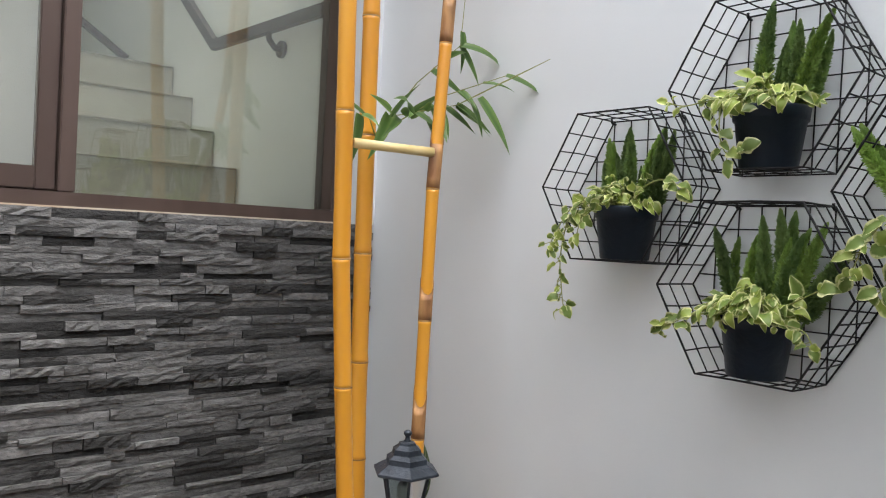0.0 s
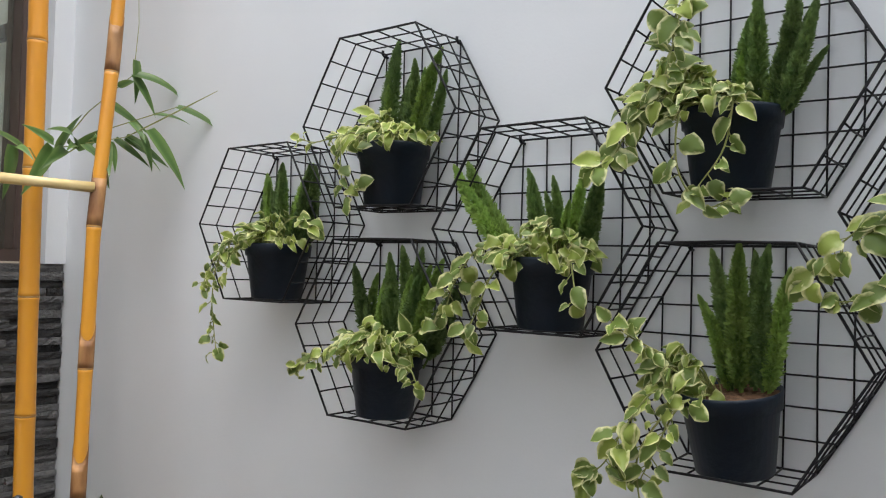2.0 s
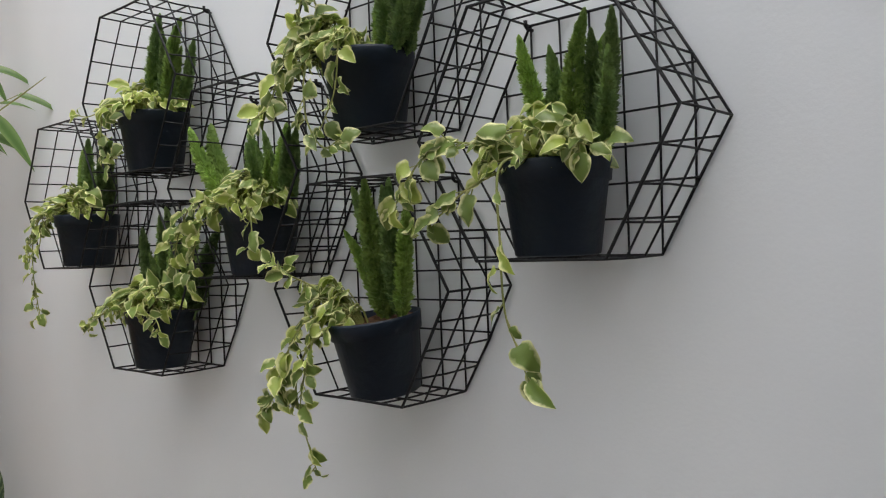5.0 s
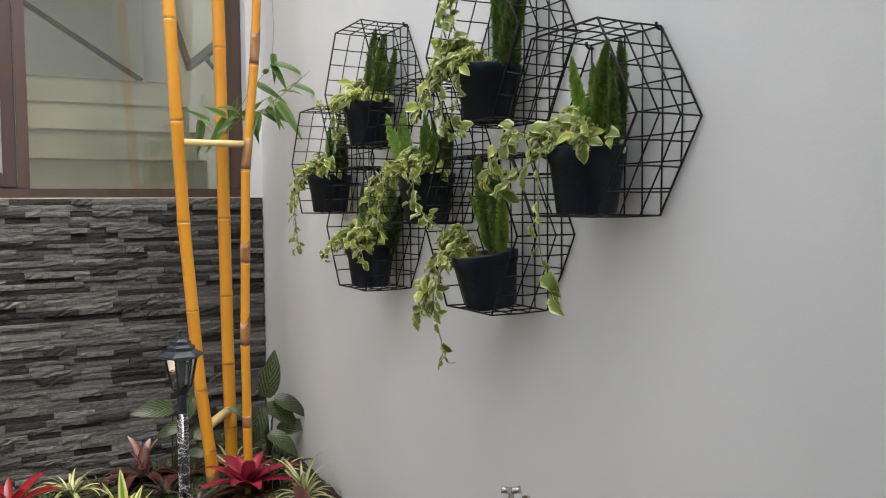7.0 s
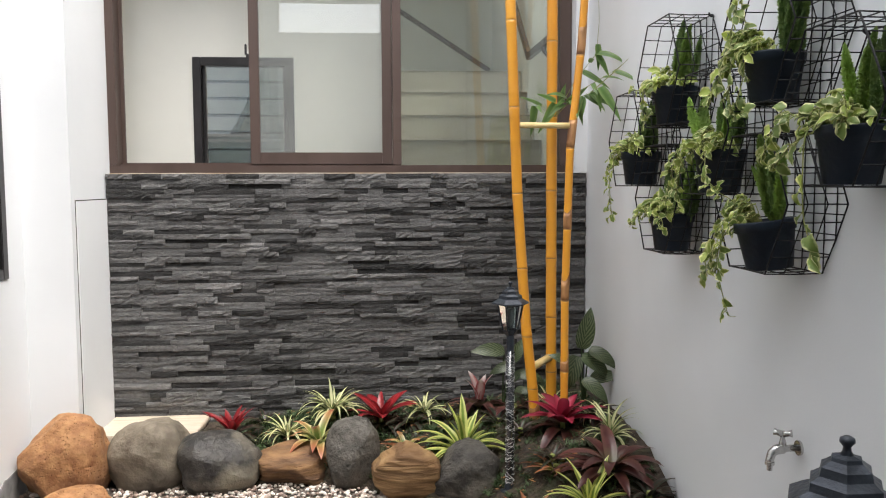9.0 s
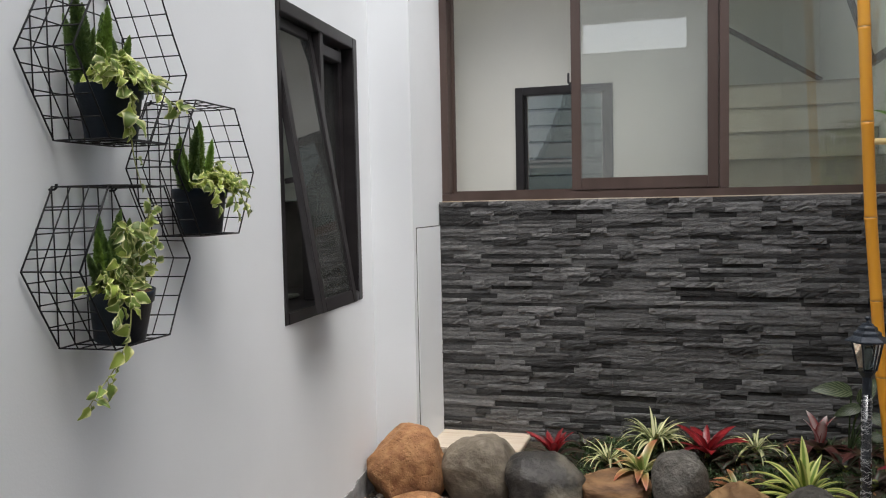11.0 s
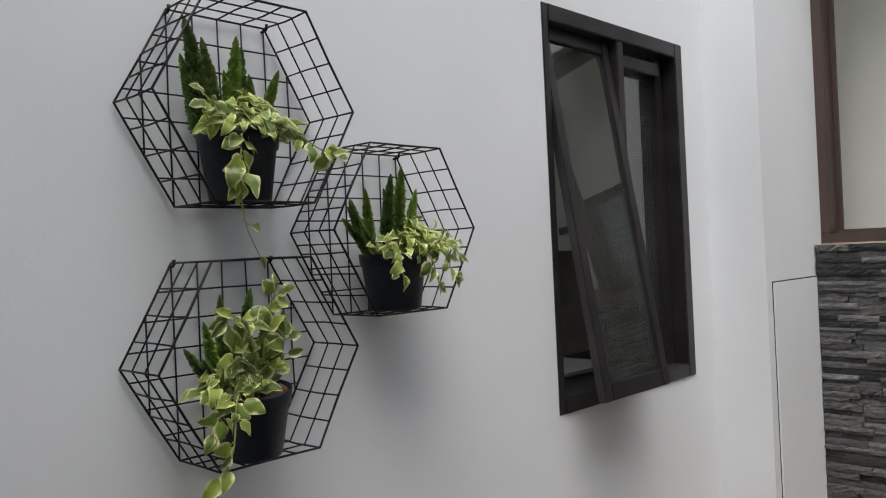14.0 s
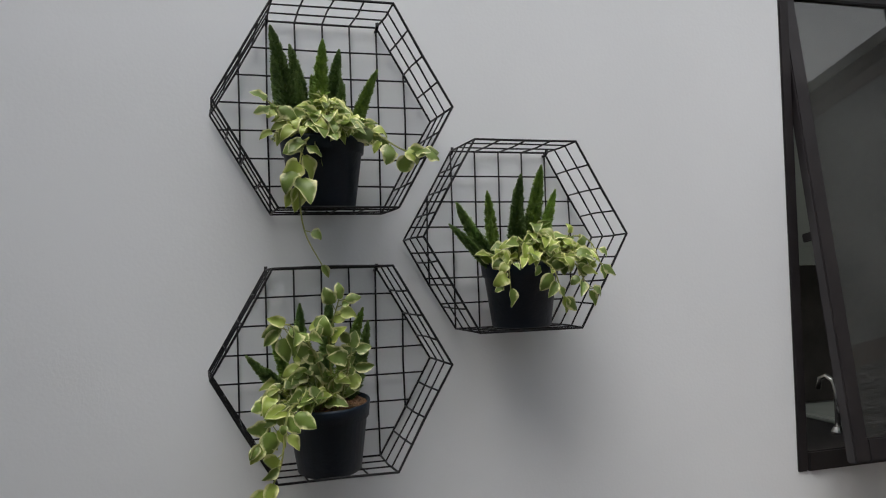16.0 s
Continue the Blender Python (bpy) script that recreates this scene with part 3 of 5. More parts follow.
# kitchen seen dimly through it
solid("wall_kitchen", boxes(((-2.4, -3.0, 0.0), (-2.3, 0.1, 2.7)), ((-2.3, -3.0, 0.0), (LEFT - 0.151, -2.9, 2.7)), ((-2.3, 0.0, 0.0), (LEFT - 0.151, 0.1, 2.7))), INNER, "plain dim kitchen wall", "wall")
solid("floor_kitchen", boxes(((-2.3, -2.9, -0.01), (LEFT - 0.151, 0.0, 0.09))), TREAD, "tiled kitchen floor", "floor")
# stops short of the far end: an unseen gap added to lift the dim kitchen
solid("ceiling_kitchen", boxes(((-2.4, -2.15, 2.7), (LEFT - 0.151, 0.1, 2.8))), INNER, "plain kitchen ceiling cut short to let added daylight in", "ceiling")
solid("counter_kitchen", boxes(((LEFT - 0.70, -2.6, 0.1), (LEFT - 0.152, -0.2, 0.88)), ((LEFT - 0.72, -2.6, 0.88), (LEFT - 0.152, -0.2, 0.91)), bevel=0.004), BLACKAL, "dark kitchen counter below the window", "counter", "")
cabinet = thing("wall_cabinet", "pale grey-green kitchen wall cabinet above a dark splashback", "cabinet", pose(-2.25, -0.30, 1.37))
part("body", boxes(((0, 0, 0), (1.80, 0.296, 0.78)), bevel=0.003), CABINET, cabinet)
for k in range(3):
    door = part("door", boxes(((0.004 + k * 0.6, -0.020, 0.075), (0.596 + k * 0.6, -0.001, 0.77)), bevel=0.002), CABINET, cabinet)
    part("handle", boxes(((0.53 + k * 0.6, -0.034, 0.10), (0.545 + k * 0.6, -0.0205, 0.24)), bevel=0.003), CHROME, door)
solid("splashback", boxes(((-2.298, -0.014, 0.10), (LEFT - 0.152, -0.003, 1.368))), SPLASH, "dark tiled splashback below the cabinet", "trim")
rack = thing("chopping_board", "pale worn chopping board lying on the dark counter", "chopping board", pose(LEFT - 0.46, -0.80, 0.911))
part("board", boxes(((-0.14, -0.20, 0.0), (0.14, 0.20, 0.018)), bevel=0.006), CABINET, rack)
faucet = thing("kitchen_faucet", "slim chrome gooseneck faucet on the dark counter", "faucet", pose(LEFT - 0.25, -1.085, 0.91) @ Matrix.Scale(0.72, 4))
part("spout", tube(bmesh.new(), [(0, 0, 0), (0, 0, 0.16), (-0.015, 0, 0.20), (-0.05, 0, 0.215), (-0.085, 0, 0.20), (-0.095, 0, 0.16)], 0.010, 10), CHROME, faucet, smooth=True)
part("base", lathe(bmesh.new(), [(0.026, 0), (0.026, 0.012), (0.016, 0.03)], 16), CHROME, faucet)

# ---- tap on the right wall ----
tap = thing("wall_tap", "worn chrome garden tap screwed into the pale wall", "tap", pose(W, -2.131, 0.62, 0, 0, -90) @ Matrix.Scale(0.74, 4))
part("flange", tube(bmesh.new(), [(0, 0, 0), (0, -0.008, 0)], 0.026, 20), CHROME, tap)
part("body", tube(bmesh.new(), [(0, 0, 0), (0, -0.05, 0), (0, -0.062, 0.0), (0, -0.085, -0.004), (0, -0.10, -0.016), (0, -0.106, -0.038), (0, -0.106, -0.05)], [0.012, 0.012, 0.019, 0.017, 0.015, 0.014, 0.015], 14), CHROME, tap, smooth=True)
part("nozzle", tube(bmesh.new(), [(0, -0.106, -0.045), (0, -0.106, -0.055), (0, -0.106, -0.056), (0, -0.106, -0.075)], [0.016, 0.016, 0.010, 0.009], 14), CHROME, tap)
part("bonnet", tube(bmesh.new(), [(0, -0.062, 0.0), (0, -0.062, 0.022), (0, -0.062, 0.03), (0, -0.062, 0.048)], [0.014, 0.012, 0.009, 0.006], 12), CHROME, tap)
bm = bmesh.new()
for sgn in (-1, 1):
    tube(bm, [(0, -0.062, 0.05), (sgn * 0.018, -0.062, 0.054), (sgn * 0.030, -0.062, 0.056)], [0.012, 0.010, 0.013], 10)
handle_ob = part("handle", bm, CHROME, tap, smooth=True)
handle_ob.matrix_basis = pose(0, -0.062, 0, 0, 0, 60) @ pose(0, 0.062, 0)

# ---- leaves ----


def blade(length, width, outline, bend, fold=0.25, rows=8, curl=0.0, ripple=0.0):
    """A leaf or strap along +y from its base; outline gives the half width at 0..1 along it, bend the fall of its tip in degrees."""
    bm = bmesh.new()
    side = bm.verts.layers.float.new("side")
    along = bm.verts.layers.float.new("along")
    y = z = 0.0
    grid = []
    for i in range(rows + 1):
        t = i / rows
        a = radians(-bend * t ** 1.4)
        if i:
            y += math.cos(a) * length / rows
            z += math.sin(a) * length / rows
        row = []
        for s in (-1.0, -0.5, 0.0, 0.5, 1.0):
            hw = max(outline(t), 0.02) * width / 2
            v = bm.verts.new((s * hw, y - math.sin(a) * 0 - curl * s * s * hw, z + fold * (0.35 * abs(s) + 0.65 * s * s) * hw + ripple * hw * math.sin(9 * t + 2.2 * s) * abs(s)))
            v[side], v[along] = abs(s), t
            row.append(v)
        grid.append(row)
    for r0, r1 in zip(grid, grid[1:]):
        for k in range(4):
            bm.faces.new((r0[k], r0[k + 1], r1[k + 1], r1[k]))
    return bm


def ovate(t):
    return 2.55 * (0.04 + 0.96 * t) ** 0.52 * (1 - t) ** 0.95 if t < 1 else 0.0


def strap(t):
    return min(1.0, 0.75 + t) * (1 - t ** 4.5)


def slender(t):
    return math.sin(math.pi * (0.08 + 0.92 * t) ** 0.55) ** 0.9 if t < 1 else 0.0


def aim(at, tip, face, size=1.0, roll=0.0):
    """The pose of a leaf at a point: its tip along tip, its upper side towards face."""
    y = Vector(tip).normalized()
    x = y.cross(Vector(face))
    if x.length < 1e-4:
        x = y.orthogonal()
    x.normalize()
    z = x.cross(y)
    m = Matrix((x, y, z)).transposed().to_4x4()
    return Matrix.Translation(at) @ m @ pose(0, 0, 0, 0, roll, 0) @ Matrix.Scale(size, 4)


VINE_LEAVES = [finish("leaf", blade(0.046, w, ovate, b, f, 10, c, 0.22), mt, True) for w, b, f, c, mt in (
    (0.033, 35, 0.30, 0.0, VARIEGATED), (0.036, 65, -0.25, 0.1, VARIEGATED), (0.030, 20, 0.45, 0.0, LIMELEAF), (0.035, 95, 0.25, 0.15, VARIEGATED), (0.031, 45, -0.35, 0.0, VARIEGATED), (0.026, 15, 0.80, 0.0, VARIEGATED), (0.034, 120, 0.30, 0.2, LIMELEAF))]
BUSH_LEAVES = [finish("leaf", blade(0.041, w, ovate, b, f, 10, c, 0.25), mt, True) for w, b, f, c, mt in (
    (0.024, 60, 0.45, 0.0, LIMELEAF), (0.020, 100, 0.70, 0.1, LIMELEAF), (0.026, 35, -0.3, 0.0, VARIEGATED), (0.022, 130, 0.4, 0.2, LIMELEAF), (0.018, 25, 0.9, 0.0, VARIEGATED), (0.028, 80, 0.25, 0.1, VARIEGATED))]


def plume(height, radius, seed, young):
    """A foxtail fern frond: a stalk crowded with short upswept needles."""
    r = random.Random(seed)
    verts, faces = [], []
    count = int(5200 * height / 0.16)
    bendx, bendy = r.uniform(-0.12, 0.12), r.uniform(-0.12, 0.12)
    for i in range(count):
        t = r.random() ** 0.9
        z = height * (0.06 + 0.90 * t)
        prof = min(1.0, t * 5 + 0.4) * (1 - 0.25 * t) * (1 - t ** 4) ** 0.8 + 0.07
        a = r.uniform(0, 2 * math.pi)
        c = Vector((bendx * height * t * t, bendy * height * t * t, z))
        out = Vector((math.cos(a), math.sin(a), r.uniform(0.05, 0.9))).normalized()
        n = radius * prof * r.uniform(0.55, 1.0) * (1 + 0.10 * math.sin(z * 420 + a * 2))
        p0 = c + out * n * 0.45
        p1 = c + out * n
        sidev = out.cross(Vector((r.uniform(-1, 1), r.uniform(-1, 1), r.uniform(-1, 1)))).normalized() * 0.0009
        k = len(verts)
        mid = (p0 + p1) / 2 + Vector((0, 0, -0.001))
        verts += [p0 - sidev, p0 + sidev, mid + sidev * 1.3, p1, mid - sidev * 1.3]
        faces += [(k, k + 1, k + 2, k + 4), (k + 4, k + 2, k + 3)]
    # stalk
    sides = 5
    for j in range(6):
        t = j / 5
        for s in range(sides):
            verts.append(Vector((bendx * height * t * t + 0.0022 * math.cos(s * 1.2566), bendy * height * t * t + 0.0022 * math.sin(s * 1.2566), height * t * 0.97 - 0.01)))
    base = len(verts) - 6 * sides
    for j in range(5):
        for s in range(sides):
            faces.append((base + j * sides + s, base + j * sides + (s + 1) % sides, base + (j + 1) * sides + (s + 1) % sides, base + (j + 1) * sides + s))
    me = bpy.data.meshes.new("fern_frond")
    me.from_pydata([tuple(v) for v in verts], [], faces)
    me.materials.append(FERNTIP if young else FERN)
    return me


PLUMES = [plume(0.16, 0.0160, s, s % 3 == 2) for s in range(6)]

# ---- wire baskets ----
A = 0.2035        # side of the hexagon
DEEP = 0.142
RISE = A * math.sqrt(3) / 2


def hexagon(w, r=A):
    return [Vector((r * math.cos(radians(60 * k)), -w, RISE * 1.0 + r * math.sin(radians(60 * k)))) for k in range(6)]


def ring(bm, pts, radius, sides=6):
    """A closed wire through the points."""
    n = len(pts)
    rings = []
    for i, p in enumerate(pts):
        d = (pts[(i + 1) % n] - pts[i - 1]).normalized()
        u = Vector((0, 1, 0))
        w = d.cross(u).normalized()
        rings.append([bm.verts.new(p + radius * (math.cos(2 * math.pi * k / sides) * u + math.sin(2 * math.pi * k / sides) * w)) for k in range(sides)])
    for i in range(n):
        a, b = rings[i], rings[(i + 1) % n]
        for k in range(sides):
            bm.faces.new((a[k], a[(k + 1) % sides], b[(k + 1) % sides], b[k]))
    return bm


def wire_basket_meshes(seed):
    """The wires of one basket: a list of (name, mesh)."""
    r = random.Random(seed)

    def j(s=0.0022):
        return Vector((r.uniform(-s, s), r.uniform(-s, s), r.uniform(-s, s)))
    out = []
    for key, w, rad in (("back_ring", 0.0, 0.0022), ("middle_ring", DEEP / 3, 0.0017), ("middle_ring", DEEP * 2 / 3, 0.0017), ("front_ring", DEEP, 0.0024)):
        c = hexagon(w)
        pts = []
        for k in range(6):
            pts += [c[k], c[k].lerp(c[(k + 1) % 6], 0.5) + j(0.0018)]
        out.append((key, finish(key, ring(bmesh.new(), pts, rad), WIRE, True)))
    step = A / 4
    for i in range(-3, 4):
        x = i * step
        half = RISE if abs(x) <= A / 2 + 1e-6 else (A - abs(x)) * math.sqrt(3)
        out.append(("grid_wire", finish("grid_wire", tube(bmesh.new(), [(x, 0.002, RISE - half), Vector((x, 0.002, RISE)) + j(), (x, 0.002, RISE + half)], 0.0017, 5), WIRE, True)))
    for level in range(1, 7):
        z = 2 * RISE * level / 7
        half = A - abs(z - RISE) / math.sqrt(3)
        out.append(("grid_wire", finish("grid_wire", tube(bmesh.new(), [(-half, -0.002, z), Vector((0, -0.002, z)) + j(), (half, -0.002, z)], 0.0017, 5), WIRE, True)))
    f, b = hexagon(DEEP), hexagon(0.0)
    for k in range(6):
        for i in range(4):
            p, q = b[k].lerp(b[(k + 1) % 6], i / 4), f[k].lerp(f[(k + 1) % 6], i / 4)
            out.append(("depth_wire", finish("depth_wire", tube(bmesh.new(), [p, (p + q) / 2 + j(), q], 0.0019 if i == 0 else 0.0017, 5), WIRE, True)))
    return out


HOOK_ME = finish("hook", tube(bmesh.new(), [(0, 0.03, -0.006), (0, -0.006, -0.006), (0, -0.011, -0.002), (0, -0.011, 0.006)], [0.0028, 0.0028, 0.003, 0.0032], 8), WIRE, True)
BASKETS = [wire_basket_meshes(s) for s in range(3)]


def basket(m, which, group):
    ob = thing("wire_basket", "black wire hexagonal basket hung on the pale wall", "wire basket", m, group)
    for key, me in BASKETS[which]:
        part(key, me, None, ob)
    for s in (-1, 1):
        part("hook", HOOK_ME, None, ob).matrix_basis = pose(s * A / 2, 0, 2 * RISE)
    return ob


# ---- pots and their plants; local x along the wall, -y away from it ----
POT_H, POT_R = 0.146, 0.080
bm = lathe(bmesh.new(), [(0.056, 0.0), (0.060, 0.003), (0.0735, 0.113), (0.0775, 0.114), (POT_R, 0.141), (POT_R, POT_H), (POT_R - 0.003, POT_H), (POT_R - 0.005, 0.124), (0.02, 0.122)], 40)
POT_ME = finish("pot", bm, POT, True)
bm = bmesh.new()
bmesh.ops.create_circle(bm, cap_ends=True, segments=24, radius=POT_R - 0.005)
bmesh.ops.subdivide_edges(bm, edges=bm.edges[:], cuts=2, use_grid_fill=True)
bmesh.ops.triangulate(bm, faces=bm.faces[:])
for v in bm.verts:
    v.co.z = 0.134 + 0.010 * (1 - (v.co.length / POT_R) ** 2) + 0.007 * noise.noise(v.co * 70)
PEAT_ME = finish("peat", bm, PEAT, True)


def bezier(p, steps):
    """A smooth line through the given points."""
    p = [Vector(q) for q in p]
    p = [2 * p[0] - p[1]] + p + [2 * p[-1] - p[-2]]
    out = []
    for i in range(1, len(p) - 2):
        for s in range(steps):
            t = s / steps
            out.append(0.5 * ((2 * p[i]) + (p[i + 1] - p[i - 1]) * t + (2 * p[i - 1] - 5 * p[i] + 4 * p[i + 1] - p[i + 2]) * t * t + (-p[i - 1] + 3 * p[i] - 3 * p[i + 1] + p[i + 2]) * t ** 3))
    out.append(p[-2])
    return out


def potted_plant(m, label, fronds, bush, trails, seed, group, fern=1.0, bush_at=(0, -0.03), spread=0.095):
    """fronds: (x, y, lean sideways, height); bush: number of loose leaves over the rim; trails: (points, leaves, leaf size)."""
    r = random.Random(seed)
    ob = thing("potted_plant", label, "potted plant", m @ Matrix.Scale(0.93, 4), group)
    part("pot", POT_ME, None, ob, "black plastic nursery pot").matrix_basis = Matrix.Diagonal((1, 1, 0.9, 1))
    part("peat", PEAT_ME, None, ob).matrix_basis = Matrix.Diagonal((1, 1, 0.9, 1))
    more = [(x + r.uniform(-0.02, 0.02), min(y + r.uniform(-0.02, 0.02), 0.04), lean + r.uniform(-7, 7), h * r.uniform(0.55, 0.92)) for x, y, lean, h in fronds]
    for i, (x, y, lean, h) in enumerate(list(fronds) + more):
        h *= 1.08 * fern
        fr = part("fern_frond", PLUMES[(seed + i) % 6], None, ob)
        fr.matrix_basis = pose(x, y, 0.115, r.uniform(-6, 10), lean, r.uniform(0, 360) if abs(lean) < 1 else 0) @ Matrix.Scale(h / 0.16, 4)
    bm = bmesh.new()
    spots = []
    for i in range(int(bush * 2.5)):
        a = r.uniform(0, 2 * math.pi)
        rad = r.uniform(0.0, spread)
        p = Vector((bush_at[0] + rad * math.cos(a) * 1.1, bush_at[1] + rad * math.sin(a) * 0.75, 0.134 + r.uniform(0.0, 0.07) * (1.1 - rad / 0.1)))
        if p.y > 0.055:
            p.y = 0.05
        root = Vector((p.x * 0.45, p.y * 0.45, 0.112))
        tube(bm, [root, (root + p) / 2 + Vector((0, 0, 0.012)), p], 0.0011, 4)
        d = Vector((p.x - bush_at[0] * 0.5, p.y - 0.035, 0)).normalized() + Vector((r.uniform(-0.6, 0.6), r.uniform(-0.6, 0.3), r.uniform(-0.7, 0.5)))
        spots.append((p, d, Vector((r.uniform(-0.4, 0.4), -0.75, r.uniform(0.35, 1.1))), r.uniform(0.7, 1.25), BUSH_LEAVES))
    for pts, count, size in trails:
        line = bezier(pts, 6)
        tube(bm, line, [0.0022 - 0.0012 * i / len(line) for i in range(len(line))], 5)
        count = int(count * 1.5)
        for i in range(count):
            t = (i + r.uniform(0.2, 0.8)) / count * (len(line) - 1)
            k = min(int(t), len(line) - 2)
            p = line[k].lerp(line[k + 1], t - k)
            fwd = (line[k + 1] - line[k]).normalized()
            s = r.choice((-1, 1))
            d = fwd * 0.5 + Vector((s * r.uniform(0.3, 1.0), r.uniform(-0.7, 0.25), r.uniform(-0.7, 0.35)))
            q = p + d.normalized() * r.uniform(0.006, 0.018)
            tube(bm, [p, q], 0.0010, 4)
            spots.append((q, d, Vector((r.uniform(-0.5, 0.5), -1.0, r.uniform(0.1, 0.9))), size * r.choice((0.45, 0.6, 0.72, 0.86, 1.0)), VINE_LEAVES))
        spots.append((line[-1], line[-1] - line[-3], Vector((0.2, -1, 0.4)), size * 0.8, VINE_LEAVES))
    vine = part("vine", bm, STEM, ob, "thin trailing stems")
    for p, d, f, s, shapes in spots:
        leaf = part("leaf", r.choice(shapes), None, vine)
        leaf.matrix_basis = aim(p, d, f, s, r.uniform(-25, 25))
    return ob


FOX = "black pot with fern fronds and trailing variegated leaves in a basket"
RIGHT = [  # centre along y, centre height, side
    (-1.094, 1.456, 0.197), (-1.439, 1.655, 0.198), (-1.440, 1.243, 0.203), (-1.794, 1.438, 0.202), (-2.125, 1.656, 0.195), (-2.118, 1.245, 0.194), (-2.460, 1.453, 0.193)]
LEFTS = [(-2.495, 1.676, 0.208), (-2.146, 1.444, 0.202), (-2.508, 1.216, 0.206)]


def wall_pose(right, y, z, out=0.006):
    return pose(W - out, y, z, 0, 0, -90) if right else SKEW @ pose(LEFT + out, y, z, 0, 0, 90)


def hung(right, i):
    """The pose of a basket's lowest middle point on its wall, and its size against the model."""
    y, z, side = (RIGHT if right else LEFTS)[i]
    k = side / A
    return wall_pose(right, y, z - RISE * k, 0.006 if right else 0.008), k


for right, count, group in ((True, 7, "wire baskets on the right wall"), (False, 3, "wire baskets on the left wall")):
    for i in range(count):
        m, k = hung(right, i)
        basket(m @ Matrix.Diagonal((k, 1.0, k, 1.0)), i % 3, group)


def pot_pose(right, i, dx, out=0.080, tilt=0.0, nod=0.0):
    return hung(right, i)[0] @ pose(dx, -out, 0.0035, nod, tilt, 0)


GR, GL = "potted plants on the right wall", "potted plants on the left wall"
potted_plant(pot_pose(True, 0, 0.01), FOX, [(-0.045, 0.02, -10, 0.13), (-0.02, 0.03, -3, 0.15), (0.0, 0.01, 1, 0.15), (0.022, 0.03, 7, 0.15), (0.045, 0.01, 18, 0.15), (0.05, 0.03, 26, 0.15), (-0.05, 0.03, -14, 0.14)], 26,
             [([(-0.02, -0.02, 0.14), (-0.07, -0.07, 0.15), (-0.11, -0.09, 0.09), (-0.13, -0.09, 0.0), (-0.125, -0.085, -0.08), (-0.12, -0.08, -0.13)], 24, 0.85), ([(-0.04, -0.03, 0.14), (-0.10, -0.08, 0.13), (-0.15, -0.09, 0.06), (-0.17, -0.09, 0.02)], 13, 0.85),
              ([(0.03, -0.03, 0.14), (0.08, -0.06, 0.17), (0.15, -0.08, 0.19), (0.20, -0.085, 0.165)], 9, 0.95), ([(0, -0.03, 0.14), (-0.06, -0.08, 0.12), (-0.085, -0.09, 0.05)], 9, 0.9)], 11, GR, fern=1.4, bush_at=(-0.01, -0.03))
potted_plant(pot_pose(True, 1, 0.0), FOX, [(-0.03, 0.02, -4, 0.21), (0.02, 0.03, 4, 0.17), (0.05, 0.01, 12, 0.18), (0.06, 0.03, 16, 0.15), (0.035, 0.0, 9, 0.16)], 40,
             [([(-0.02, -0.04, 0.14), (-0.06, -0.085, 0.15), (-0.065, -0.095, 0.08), (-0.05, -0.09, 0.03), (-0.02, -0.095, 0.035)], 9, 0.95), ([(-0.04, -0.02, 0.14), (-0.10, -0.06, 0.15), (-0.16, -0.08, 0.14), (-0.20, -0.09, 0.15)], 8, 0.8)], 12, GR, fern=1.2)
potted_plant(pot_pose(True, 2, -0.005), FOX, [(-0.06, 0.02, -14, 0.15), (-0.035, 0.03, -4, 0.13), (0.0, 0.02, 2, 0.16), (0.03, 0.03, 5, 0.17), (0.05, 0.02, 16, 0.16), (0.065, 0.03, 28, 0.16), (0.01, 0.04, 12, 0.17)], 58,
             [([(-0.03, -0.04, 0.14), (-0.09, -0.08, 0.13), (-0.14, -0.09, 0.11), (-0.18, -0.09, 0.09)], 10, 0.95), ([(0.03, -0.04, 0.14), (0.08, -0.08, 0.13), (0.14, -0.09, 0.12), (0.16, -0.09, 0.09)], 8, 0.9), ([(0.04, -0.03, 0.14), (0.10, -0.06, 0.17), (0.16, -0.08, 0.20)], 5, 1.0)], 13, GR, fern=1.42, bush_at=(0.0, -0.04))
potted_plant(pot_pose(True, 3, 0.012), FOX, [(-0.05, -0.01, -46, 0.24), (-0.03, 0.03, -10, 0.17), (0.0, 0.03, -2, 0.15), (0.025, 0.02, 4, 0.16), (0.045, 0.03, 9, 0.15), (0.055, 0.02, 14, 0.15)], 46,
             [([(-0.04, -0.03, 0.14), (-0.10, -0.08, 0.15), (-0.15, -0.09, 0.09), (-0.18, -0.09, 0.02)], 18, 1.0), ([(0.04, -0.04, 0.14), (0.08, -0.08, 0.13), (0.10, -0.09, 0.05)], 8, 1.0), ([(-0.03, -0.05, 0.14), (-0.07, -0.09, 0.10), (-0.10, -0.095, 0.03), (-0.13, -0.09, -0.01)], 10, 1.0)], 14, GR, fern=1.12)
